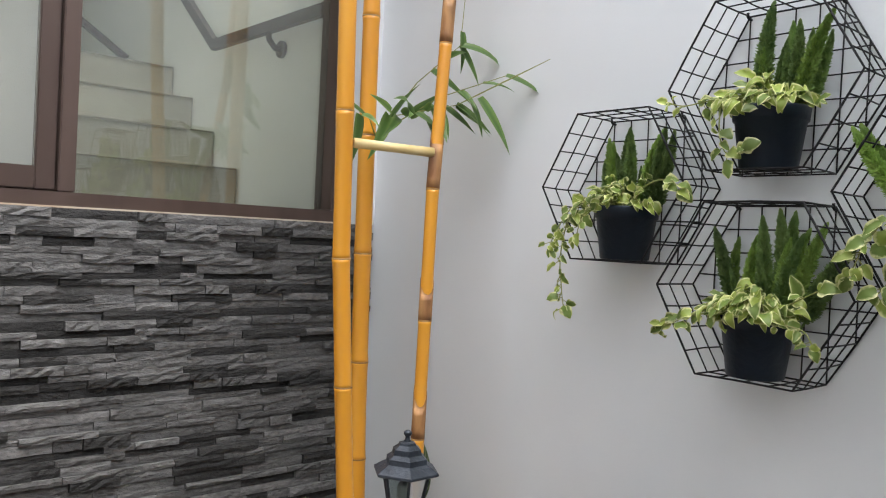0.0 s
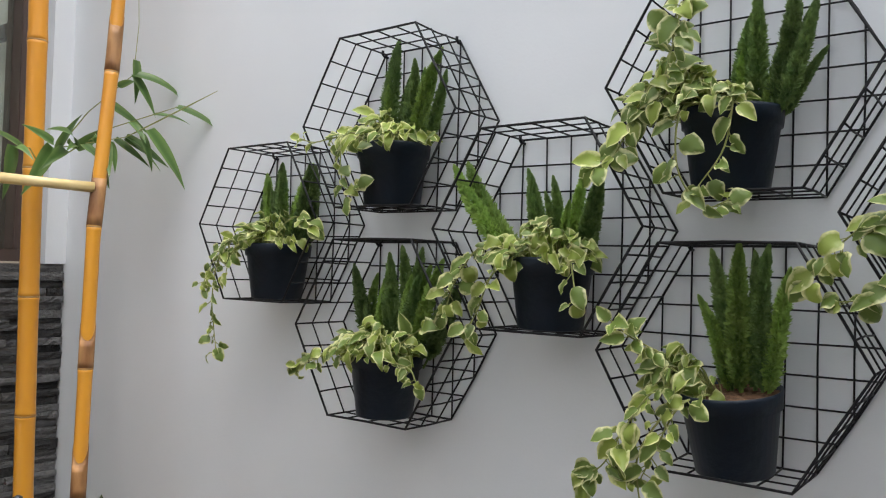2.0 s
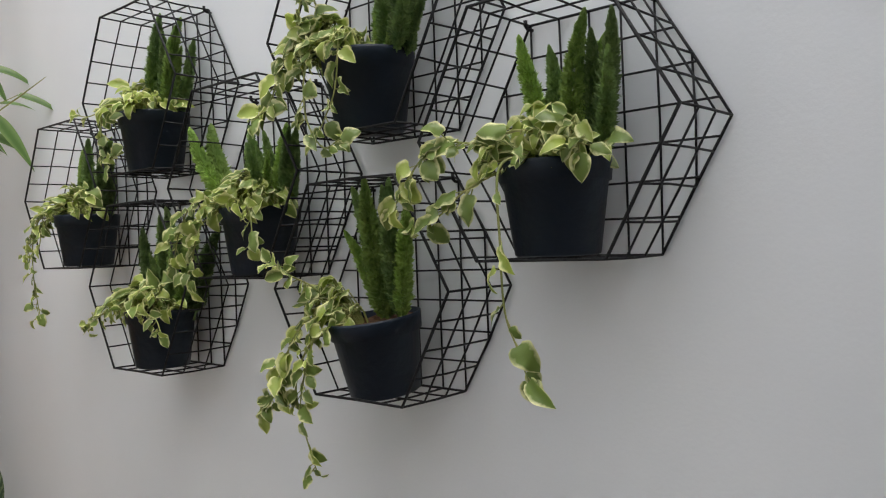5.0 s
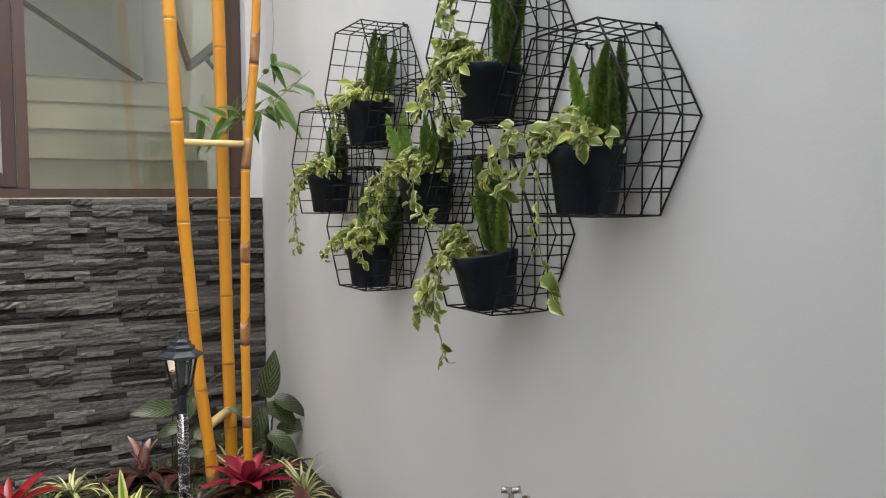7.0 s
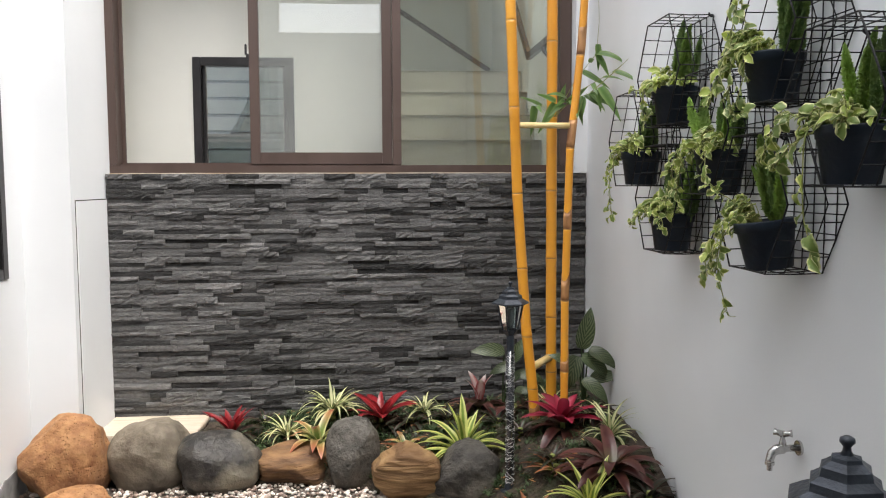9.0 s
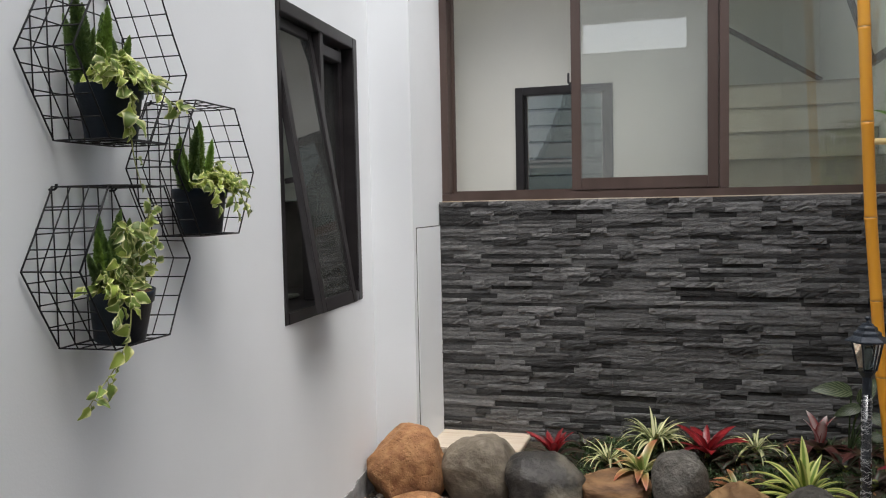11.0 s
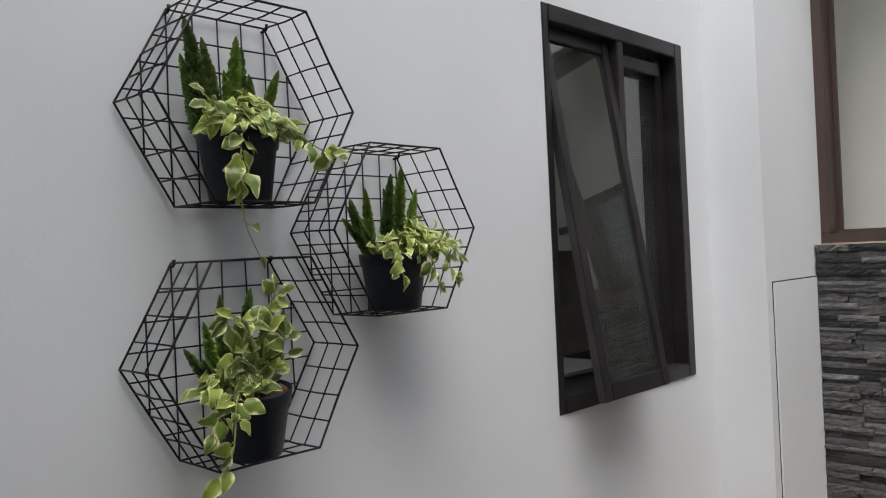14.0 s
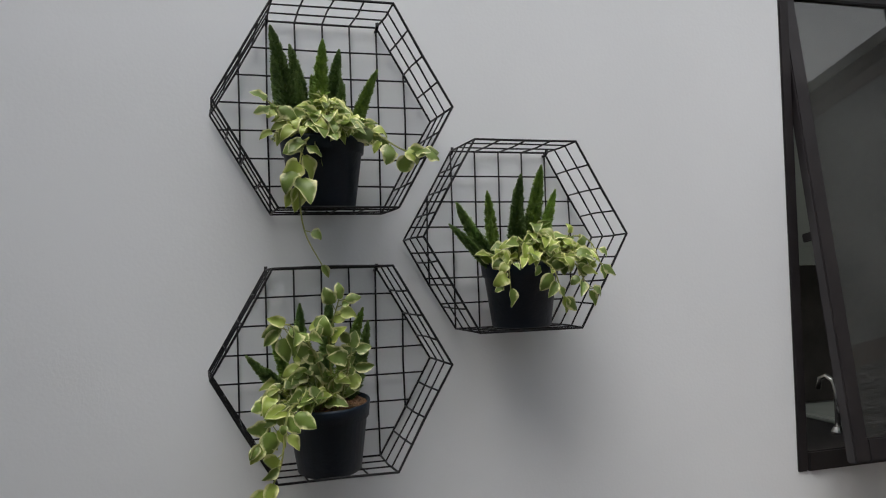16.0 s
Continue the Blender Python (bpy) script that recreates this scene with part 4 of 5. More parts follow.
potted_plant(pot_pose(True, 4, -0.018), FOX, [(0.03, 0.02, 6, 0.20), (0.055, 0.01, 16, 0.21), (0.045, 0.03, 12, 0.19), (0.0, 0.03, 1, 0.18), (0.06, 0.0, 24, 0.19)], 55,
             [([(-0.03, -0.03, 0.14), (-0.09, -0.06, 0.19), (-0.13, -0.08, 0.13), (-0.16, -0.09, 0.06), (-0.20, -0.09, 0.04)], 24, 1.05), ([(-0.01, -0.05, 0.14), (-0.05, -0.09, 0.12), (-0.05, -0.10, 0.03), (-0.01, -0.10, -0.03), (0.03, -0.095, -0.02)], 12, 1.0),
              ([(-0.04, -0.02, 0.14), (-0.08, -0.05, 0.24), (-0.06, -0.07, 0.30), (-0.07, -0.085, 0.22), (-0.09, -0.09, 0.14)], 22, 1.05), ([(0.0, -0.05, 0.14), (0.03, -0.09, 0.15), (0.02, -0.095, 0.06), (-0.02, -0.095, 0.0)], 9, 1.1)], 15, GR, bush_at=(-0.06, -0.03))
potted_plant(pot_pose(True, 5, 0.004, 0.083, -3, 7), "black pot with tall fern fronds, bare peat and a trailing vine", [(-0.005, 0.03, 1, 0.175), (0.012, 0.02, 3, 0.185), (0.03, 0.03, 5, 0.18), (0.045, 0.02, 6, 0.17)], 22,
             [([(-0.04, -0.03, 0.13), (-0.09, -0.07, 0.14), (-0.14, -0.09, 0.08), (-0.18, -0.09, 0.02), (-0.22, -0.09, -0.01)], 24, 1.0), ([(-0.05, -0.03, 0.13), (-0.08, -0.08, 0.10), (-0.12, -0.09, 0.04), (-0.125, -0.09, -0.02), (-0.12, -0.085, -0.09), (-0.12, -0.08, -0.12)], 8, 0.9),
              ([(-0.04, -0.01, 0.13), (-0.09, -0.04, 0.19), (-0.13, -0.06, 0.22), (-0.16, -0.07, 0.25)], 12, 0.9), ([(-0.02, -0.04, 0.13), (-0.05, -0.085, 0.12), (-0.09, -0.095, 0.05), (-0.12, -0.09, 0.0)], 12, 1.0)], 16, GR, fern=1.3, bush_at=(-0.065, -0.02), spread=0.045)
potted_plant(pot_pose(True, 6, -0.01), FOX, [(-0.015, 0.03, -14, 0.205), (-0.01, 0.02, -7, 0.165), (0.0, 0.03, -3, 0.185), (0.02, 0.02, 1, 0.215), (0.04, 0.03, 8, 0.19), (0.05, 0.02, 16, 0.21)], 30,
             [([(0.05, -0.03, 0.14), (0.0, -0.07, 0.17), (-0.07, -0.085, 0.16), (-0.14, -0.09, 0.165), (-0.20, -0.09, 0.12), (-0.23, -0.09, 0.08)], 30, 1.0), ([(-0.01, -0.05, 0.14), (-0.03, -0.09, 0.12), (-0.025, -0.10, 0.02), (-0.025, -0.095, -0.07), (-0.01, -0.09, -0.12), (0.005, -0.09, -0.16)], 7, 1.1),
              ([(0.04, -0.04, 0.14), (0.08, -0.07, 0.18), (0.09, -0.08, 0.13)], 9, 1.05), ([(0.0, -0.04, 0.14), (-0.08, -0.09, 0.10), (-0.14, -0.095, 0.06), (-0.19, -0.09, 0.05)], 10, 1.0)], 17, GR, bush_at=(0.01, -0.035))
potted_plant(pot_pose(False, 0, -0.018, 0.083), FOX, [(-0.05, 0.03, -6, 0.235), (-0.02, 0.03, -6, 0.20), (-0.005, 0.02, 1, 0.205), (0.02, 0.03, 2, 0.20), (0.035, 0.02, 5, 0.17), (0.055, 0.02, 14, 0.165)], 62,
             [([(-0.02, -0.05, 0.14), (-0.05, -0.09, 0.10), (-0.06, -0.095, 0.03)], 7, 1.25), ([(-0.05, -0.09, 0.08), (-0.058, -0.094, 0.02), (-0.05, -0.095, -0.05), (-0.02, -0.09, -0.11)], 1, 0.7), ([(0.05, -0.04, 0.14), (0.09, -0.07, 0.13), (0.14, -0.085, 0.10), (0.18, -0.09, 0.095)], 9, 0.95), ([(-0.04, -0.03, 0.14), (-0.08, -0.06, 0.17), (-0.11, -0.07, 0.19)], 6, 0.9)], 21, GL, bush_at=(0.0, -0.03))
potted_plant(pot_pose(False, 1, 0.005), FOX, [(-0.055, 0.02, -28, 0.15), (-0.04, 0.03, -8, 0.15), (0.0, 0.03, -1, 0.18), (0.012, 0.02, 2, 0.15), (0.035, 0.03, 3, 0.20), (-0.06, 0.0, -40, 0.12)], 50,
             [([(0.04, -0.04, 0.14), (0.08, -0.08, 0.13), (0.11, -0.09, 0.07)], 9, 0.9), ([(0.04, -0.02, 0.14), (0.09, -0.05, 0.18), (0.13, -0.06, 0.17), (0.15, -0.07, 0.12)], 8, 0.8), ([(-0.03, -0.05, 0.14), (-0.06, -0.09, 0.13), (-0.06, -0.095, 0.08)], 5, 1.0), ([(0.0, -0.05, 0.14), (0.03, -0.09, 0.12), (0.05, -0.095, 0.06)], 6, 0.9)], 22, GL, fern=1.08, bush_at=(0.025, -0.04))
potted_plant(pot_pose(False, 2, -0.006, 0.083, -2, 6), "black pot with fern fronds, bare peat and a climbing vine", [(-0.05, 0.02, -18, 0.16), (-0.03, 0.03, -7, 0.19), (0.0, 0.03, 0, 0.20), (0.03, 0.03, 10, 0.18), (0.045, 0.02, 18, 0.16), (-0.06, 0.0, -32, 0.14)], 34,
             [([(-0.03, -0.03, 0.14), (-0.08, -0.08, 0.14), (-0.10, -0.095, 0.05), (-0.14, -0.09, -0.02), (-0.18, -0.08, -0.065), (-0.205, -0.07, -0.10)], 13, 1.0), ([(0.0, -0.03, 0.14), (-0.03, -0.05, 0.24), (-0.07, -0.06, 0.29), (-0.09, -0.06, 0.28)], 11, 1.0), ([(0.01, -0.03, 0.14), (0.0, -0.05, 0.25), (0.02, -0.06, 0.33)], 12, 0.9),
              ([(-0.04, -0.03, 0.14), (-0.10, -0.07, 0.13), (-0.13, -0.085, 0.09)], 8, 1.05), ([(0.02, -0.04, 0.14), (0.03, -0.06, 0.20), (0.04, -0.06, 0.24)], 7, 0.9)], 23, GL, bush_at=(-0.045, -0.015), spread=0.07)

# ---- bamboo poles leaning in the corner ----


def along_line(pts, z):
    """The place at height z on a line of points sorted by falling height."""
    for a, b in zip(pts, pts[1:]):
        if b[2] <= z:
            t = (a[2] - z) / (a[2] - b[2])
            return Vector(a).lerp(Vector(b), t)
    return Vector(pts[-1])


def bamboo_pole(pts, radius, nodes, dry, label):
    base = Vector(pts[-1])
    ob = thing("bamboo_pole", label, "bamboo pole", Matrix.Translation(base), "bamboo poles in the corner")
    top, low = pts[0][2], pts[-1][2]
    marks = sorted([top, low] + nodes, reverse=True)
    for hi_z, lo_z in zip(marks, marks[1:]):
        bm = bmesh.new()
        zs = [hi_z - (hi_z - lo_z) * s for s in (0.0, 0.03, 0.08, 0.5, 0.92, 0.97, 1.0)]
        rr = [radius * s for s in (1.05, 1.015, 0.985, 0.975, 0.985, 1.02, 1.05)]
        tube(bm, [along_line(pts, z) - base for z in zs], rr, 20)
        part("culm", bm, BAMBOO, ob, smooth=True)
        n = along_line(pts, lo_z) - base
        if lo_z > low:
            bm = bmesh.new()
            tube(bm, [n + Vector((0, 0, 0.003)), n + Vector((0, 0, 0.001)), n - Vector((0, 0, 0.001)), n - Vector((0, 0, 0.003))], [radius * 1.03, radius * 1.065, radius * 1.065, radius * 1.03], 20)
            part("node_ring", bm, NODE, ob, smooth=True)
    for hi_z, lo_z in dry:
        bm = bmesh.new()
        steps = 6
        rings = []
        for s in range(steps + 1):
            z = hi_z - (hi_z - lo_z) * s / steps
            rings.append(along_line(pts, z) - base)
        tube(bm, rings, radius * 1.06, 20)
        for v in bm.verts:
            if v.co.z > hi_z - base.z - 0.02:
                v.co.z += 0.035 * math.cos(math.atan2(v.co.y - rings[0].y, v.co.x - rings[0].x) - 1.0) + 0.006 * noise.noise(v.co * 80)
        part("dry_sheath", bm, DRYBAM, ob, "peeling brown sheath", smooth=True)
    return ob


P1 = [(1.885, -0.50, 3.0), (1.925, -0.492, 1.934), (1.957, -0.470, 1.25), (2.000, -0.475, 0.63), (2.03, -0.49, 0.345), (2.05, -0.50, 0.06)]
P2 = [(2.150, -0.25, 3.0), (2.154, -0.275, 1.99), (2.152, -0.291, 1.265), (2.150, -0.31, 0.72), (2.148, -0.34, 0.28), (2.146, -0.35, 0.06)]
P3 = [(2.295, -0.52, 3.0), (2.228, -0.535, 1.90), (2.172, -0.573, 1.445), (2.152, -0.585, 0.78), (2.150, -0.60, 0.28), (2.148, -0.605, 0.06)]
bamboo_pole(P1, 0.0235, [2.380, 2.010, 1.635, 1.251, 0.912, 0.600, 0.360], [(0.300, 0.070)], "golden yellow bamboo pole leaning by the slate wall")
bamboo_pole(P2, 0.0255, [2.330, 1.960, 1.610, 1.261, 0.942, 0.660, 0.400], [], "thick golden bamboo pole with a sprig of green leaves")
bamboo_pole(P3, 0.0175, [2.280, 1.854, 1.448, 1.094, 0.777, 0.460], [(2.000, 1.856), (1.593, 1.450), (1.198, 1.096), (0.900, 0.779), (0.530, 0.462)], "thin golden bamboo pole with brown peeling sheaths")
a, b = along_line(P1, 1.555), along_line(P3, 1.547)
d = (b - a).normalized()
rung = thing("bamboo_rung", "short pale bamboo rung tied between two poles", "bamboo rung", Matrix.Translation(a))
part("culm", tube(bmesh.new(), [d * 0.022 + Vector((0, -0.008, 0)), (b - a) / 2 + Vector((0, -0.008, 0)), (b - a) - d * 0.014 + Vector((0, -0.008, 0))], [0.0135, 0.0125, 0.0135], 16), RUNG, rung, smooth=True)
a, b = along_line(P1, 0.452), along_line(P2, 0.470)
d = (b - a).normalized()
rung = thing("bamboo_rung", "short golden bamboo peg between two leaning poles", "bamboo rung", Matrix.Translation(a))
part("culm", tube(bmesh.new(), [d * 0.02, d * 0.05, b - a - d * 0.02], [0.0195, 0.018, 0.0185], 16), RUNG, rung, smooth=True)

# sprig of leaves on the second pole
BL = [finish("leaf", blade(0.15, 0.034, slender, bn, 0.2, 9), BAMLEAF, True) for bn in (15, 35, 60)]
root = along_line(P2, 1.61) - Vector(P2[-1]) + Vector((0.01, -0.026, 0.0))
sprig = thing("bamboo_sprig", "leafy green bamboo sprig growing out of a yellow pole", "bamboo sprig", Matrix.Translation(Vector(P2[-1]) + root))
rb = random.Random(5)
bm = bmesh.new()
tips = []
for end, count in (((0.04, -0.14, 0.06), 3), ((0.10, -0.24, 0.08), 4), ((0.17, -0.36, 0.16), 3), ((-0.10, -0.07, 0.04), 2), ((0.14, -0.20, 0.26), 3), ((0.02, -0.08, 0.05), 2)):
    e = Vector(end)
    mid = e * 0.5 + Vector((0, 0, 0.025))
    tube(bm, [(0, 0, 0), mid, e], [0.0022, 0.0016, 0.0011], 5)
    for c in range(count):
        t = 0.45 + 0.55 * (c + 1) / count
        tips.append((mid.lerp(e, (t - 0.45) / 0.55), e.normalized()))
tube(bm, [(0.10, -0.24, 0.08), (0.16, -0.40, 0.15), (0.19, -0.50, 0.19)], [0.0018, 0.0022, 0.0008], 5)
tube(bm, [(0.14, -0.20, 0.26), (0.15, -0.20, 0.40), (0.145, -0.19, 0.62)], [0.0012, 0.001, 0.0008], 4)
twig = part("twig", bm, STEM, sprig)
for p, d in tips:
    leaf = part("leaf", rb.choice(BL), None, twig)
    leaf.matrix_basis = aim(p, d * 0.8 + Vector((rb.uniform(-0.9, 0.9), rb.uniform(-0.7, 0.2), rb.uniform(-1.1, 0.3))), Vector((rb.uniform(-0.5, 0.5), -0.8, 0.7)), rb.uniform(0.6, 1.1))
for p, d, s in (((-0.115, -0.08, 0.04), (-0.1, -0.1, -1), 0.95), ((-0.02, -0.09, 0.05), (-0.55, -0.3, -0.9), 1.1), ((0.13, -0.30, 0.10), (0.45, -0.4, -0.8), 1.2), ((0.14, -0.20, 0.26), (0.35, -0.3, -0.7), 0.85), ((0.145, -0.2, 0.30), (0.05, -0.1, -1), 0.8), ((-0.02, -0.1, 0.06), (-0.7, -0.3, 0.25), 0.7), ((0.06, -0.16, 0.05), (0.2, -0.5, -0.9), 0.8), ((0.08, -0.2, 0.07), (-0.1, -0.6, -0.8), 0.7), ((0.10, -0.24, 0.08), (0.7, -0.3, -0.4), 0.9), ((0.03, -0.12, 0.05), (0.6, -0.2, 0.5), 0.8), ((0.12, -0.28, 0.09), (0.1, -0.5, -0.9), 0.75)):
    leaf = part("leaf", BL[0], None, twig)
    leaf.matrix_basis = aim(Vector(p), Vector(d), Vector((0.2, -1, 0.3)), s) @ Matrix.Diagonal((1.15, 1, 1, 1))

# ---- garden lamps ----


def garden_lamp(x, y, z, height, label, wrapped, size):
    ob = thing("garden_lamp", label, "garden lamp", pose(x, y, z), "garden lamps")
    height /= size
    ob.scale = (size, size, size)
    eave = height - 0.110
    part("foot", lathe(bmesh.new(), [(0.05, 0.0), (0.05, 0.012), (0.03, 0.02), (0.024, 0.05)], 20), LAMPMETAL, ob, smooth=False)
    part("post", lathe(bmesh.new(), [(0.0205, 0.01), (0.0205, eave - 0.16)], 20), LAMPMETAL, ob, smooth=False)
    part("cup", lathe(bmesh.new(), [(0.021, eave - 0.175), (0.026, eave - 0.165), (0.036, eave - 0.150), (0.040, eave - 0.140), (0.030, eave - 0.138)], 6), LAMPMETAL, ob)
    tiers = [(0.088, -0.008), (0.096, -0.004), (0.095, 0.002), (0.072, 0.016), (0.060, 0.022), (0.059, 0.036), (0.054, 0.039), (0.044, 0.046), (0.041, 0.060), (0.036, 0.063), (0.026, 0.070), (0.024, 0.076), (0.014, 0.079), (0.006, 0.082)]
    head = part("roof", lathe(bmesh.new(), [(r, eave + h) for r, h in tiers], 6), LAMPMETAL, ob, "flared six-sided black roof")
    knob = [(0.012, 0.078), (0.007, 0.085), (0.006, 0.092), (0.012, 0.100), (0.011, 0.106), (0.004, 0.110)]
    part("finial", lathe(bmesh.new(), [(r, eave + h) for r, h in knob], 14), LAMPMETAL, head, smooth=True)
    for k in range(6):
        c0, c1 = radians(60 * k), radians(60 * k + 60)
        t0, b0 = Vector((0.068 * math.cos(c0), 0.068 * math.sin(c0), eave - 0.004)), Vector((0.039 * math.cos(c0), 0.039 * math.sin(c0), eave - 0.142))
        t1, b1 = Vector((0.068 * math.cos(c1), 0.068 * math.sin(c1), eave - 0.004)), Vector((0.039 * math.cos(c1), 0.039 * math.sin(c1), eave - 0.142))
        part("bar", tube(bmesh.new(), [t0, b0], 0.0042, 5), LAMPMETAL, ob)
        bm = bmesh.new()
        q = [v.lerp(Vector((0, 0, v.z)), 0.03) for v in (t0, t1, b1, b0)]
        inner = [v.lerp(Vector((0, 0, v.z)), 0.06) for v in q]
        vs = [bm.verts.new(v) for v in q + inner]
        bm.faces.new(vs[0:4])
        bm.faces.new(vs[4:8][::-1])
        for i in range(4):
            bm.faces.new((vs[i], vs[4 + i], vs[4 + (i + 1) % 4], vs[(i + 1) % 4]))
        part("glass_pane", bm, LAMPGLASS, ob)
    part("bulb", lathe(bmesh.new(), [(0.008, eave - 0.14), (0.012, eave - 0.115), (0.013, eave - 0.10), (0.021, eave - 0.09), (0.022, eave - 0.045), (0.014, eave - 0.03)], 16), BULB, ob, "white compact bulb", smooth=True)
    if wrapped:
        r = random.Random(3)
        bm = bmesh.new()
        for turn in range(84):
            z0 = r.uniform(0.04, eave - 0.26)
            a0 = r.uniform(0, 6.28)
            s = r.uniform(-0.05, 0.05)
            span = r.uniform(2, 5)
            tube(bm, [(0.0228 * math.cos(a0 + span * i / 9), 0.0228 * math.sin(a0 + span * i / 9), z0 + s * i / 9 + 0.004 * math.sin(i * 2.1)) for i in range(10)], 0.0011, 4)
        film = part("film_wrap", lathe(bmesh.new(), [(0.0218, 0.03), (0.0225, 0.2), (0.0219, 0.35), (0.0226, eave - 0.25)], 20), FILM, ob, "crinkled clear plastic film", smooth=True)
        tagged(part("film_crease", bm, FILMRIB, film), kind="stuff")
    return ob


garden_lamp(1.856, -0.905, 0.04, 0.866, "black lantern garden lamp, its post wrapped in plastic film", True, 0.78)
garden_lamp(2.007, -2.965, GROUND, 0.960, "black lantern garden lamp on a post beside the wall", False, 0.92)

# ---- planting bed ----


def smooth01(t):
    t = min(1.0, max(0.0, t))
    return t * t * (3 - 2 * t)


def front_edge(x):
    return -0.62 - 0.28 * smooth01((x - 1.05) / 0.6) - 0.60 * smooth01((x - 1.65) / 0.5)


def bed_height(x, y):
    f = front_edge(x)
    return -0.02 + 0.08 * smooth01((y - f) / 0.12) + 0.10 * smooth01((y - f - 0.1) / 0.45) * (0.35 + 0.65 * smooth01((x - 0.6) / 0.5)) + 0.12 * smooth01((x - 1.7) / 0.6) * smooth01((y - f) / 0.2) + 0.03 * y


bm = bmesh.new()
NX, NY = 96, 60
grid = []
for i in range(NX + 1):
    x = 0.46 + (W - 0.002 - 0.46) * i / NX
    row = []
    for j in range(NY + 1):
        y = front_edge(x) - 0.05 + (0.018 - front_edge(x) + 0.05) * j / NY
        row.append(bm.verts.new((x, y, bed_height(x, y) + 0.012 * noise.noise(Vector((x * 22, y * 22, 0))) + 0.006 * noise.noise(Vector((x * 70, y * 70, 0))))))
    grid.append(row)
for i in range(NX):
    for j in range(NY):
        bm.faces.new((grid[i][j], grid[i + 1][j], grid[i + 1][j + 1], grid[i][j + 1]))
solid("planting_bed", bm, SOIL, "dark damp soil of the planting bed", "soil", smooth=True)

# low dark tufts over the soil
rt = random.Random(12)
verts, faces = [], []
for n in range(1000):
    x = rt.uniform(0.6, W - 0.05)
    y = rt.uniform(front_edge(x) + 0.08, -0.03)
    c = Vector((x, y, bed_height(x, y)))
    for s in range(14):
        a = rt.uniform(0, 6.283)
        out = Vector((math.cos(a), math.sin(a), rt.uniform(0.3, 1.4))).normalized() * rt.uniform(0.02, 0.05)
        sd = Vector((-math.sin(a), math.cos(a), 0)) * 0.0022
        p = c + Vector((rt.uniform(-0.015, 0.015), rt.uniform(-0.015, 0.015), 0))
        k = len(verts)
        verts += [p - sd, p + sd, p + out * 0.6 + sd * 1.2, p + out + Vector((0, 0, -0.008)), p + out * 0.6 - sd * 1.2]
        faces += [(k, k + 1, k + 2, k + 4), (k + 4, k + 2, k + 3)]
me = bpy.data.meshes.new("ground_cover")
me.from_pydata([tuple(v) for v in verts], [], faces)
me.materials.append(GROUNDCOVER)
tagged(new("ground_cover", me), "low dark green tufts covering the soil", "ground cover", "", "stuff")
# fallen dry bits
verts, faces = [], []
for n in range(420):
    x = rt.uniform(0.6, W - 0.05)
    y = rt.uniform(front_edge(x) + 0.05, -0.03)
    p = Vector((x, y, bed_height(x, y) + rt.uniform(0.008, 0.022)))
    a = rt.uniform(0, 6.283)
    u = Vector((math.cos(a), math.sin(a), rt.uniform(-0.3, 0.3))) * rt.uniform(0.006, 0.022)
    v = Vector((-math.sin(a), math.cos(a), rt.uniform(-0.4, 0.4))) * rt.uniform(0.002, 0.006)
    k = len(verts)
    verts += [p - u, p + v, p + u, p - v]
    faces.append((k, k + 1, k + 2, k + 3))
me = bpy.data.meshes.new("leaf_litter")
me.from_pydata([tuple(v) for v in verts], [], faces)
me.materials.append(DRYBAM)
tagged(new("leaf_litter", me), "scattered dry brown bits on the soil", "leaf litter", "", "stuff")

# ---- rosette plants in the bed ----


def rosette(name, label, category, x, y, straps, lift=0.0, group="plants in the bed"):
    """straps: (mesh, count, rise in degrees, spread of rise, scale, height)."""
    r = random.Random(int(x * 1000) + int(-y * 100))
    ob = thing(name, label, category, pose(x, y, bed_height(x, y) + lift), group)
    bm = lathe(bmesh.new(), [(0.012, -0.03), (0.014, 0.0), (0.010, 0.03)], 8)
    part("crown", bm, STEM, ob)
    for me, count, rise, spread, scale, h in straps:
        turn0 = r.uniform(0, 360)
        count = int(count * 1.35 + 0.5)
        for i in range(count):
            az = turn0 + 360 * i / count + r.uniform(-14, 14)
            s = part("leaf", me, None, ob)
            s.matrix_basis = pose(0, 0, h, 0, 0, az) @ pose(0, 0.006, 0, rise + r.uniform(-spread, spread), r.uniform(-10, 10), 0) @ Matrix.Scale(1.16 * scale * r.uniform(0.8, 1.15), 4)
    return ob


def strap_mesh(length, width, mat, bend, fold=0.3, shape=strap):
    return finish("leaf", blade(length, width, shape, bend, fold, 9), mat, True)


S_SPIDER = strap_mesh(0.17, 0.018, SPIDER, 110, 0.35, slender)
S_SPIDER2 = strap_mesh(0.15, 0.016, SPIDER, 65, 0.35, slender)
S_YEL = strap_mesh(0.21, 0.028, YELLOWBROM, 70)
S_YELUP = strap_mesh(0.20, 0.030, YELLOWBROM, 25)
S_RED = strap_mesh(0.165, 0.040, REDBROM, 35)
S_DARK = strap_mesh(0.17, 0.030, DARKBROM, 70)
S_PINK = strap_mesh(0.17, 0.048, PINKBROM, 45)
S_MAR = strap_mesh(0.21, 0.046, MAROON, 60)
S_ORA = strap_mesh(0.17, 0.034, ORANGEBROM, 75)
S_WHT = strap_mesh(0.10, 0.034, WHITETIP, 30)
S_COP = strap_mesh(0.14, 0.022, COPPER, 45)
S_DKPINK = strap_mesh(0.19, 0.040, MAROON, 85)

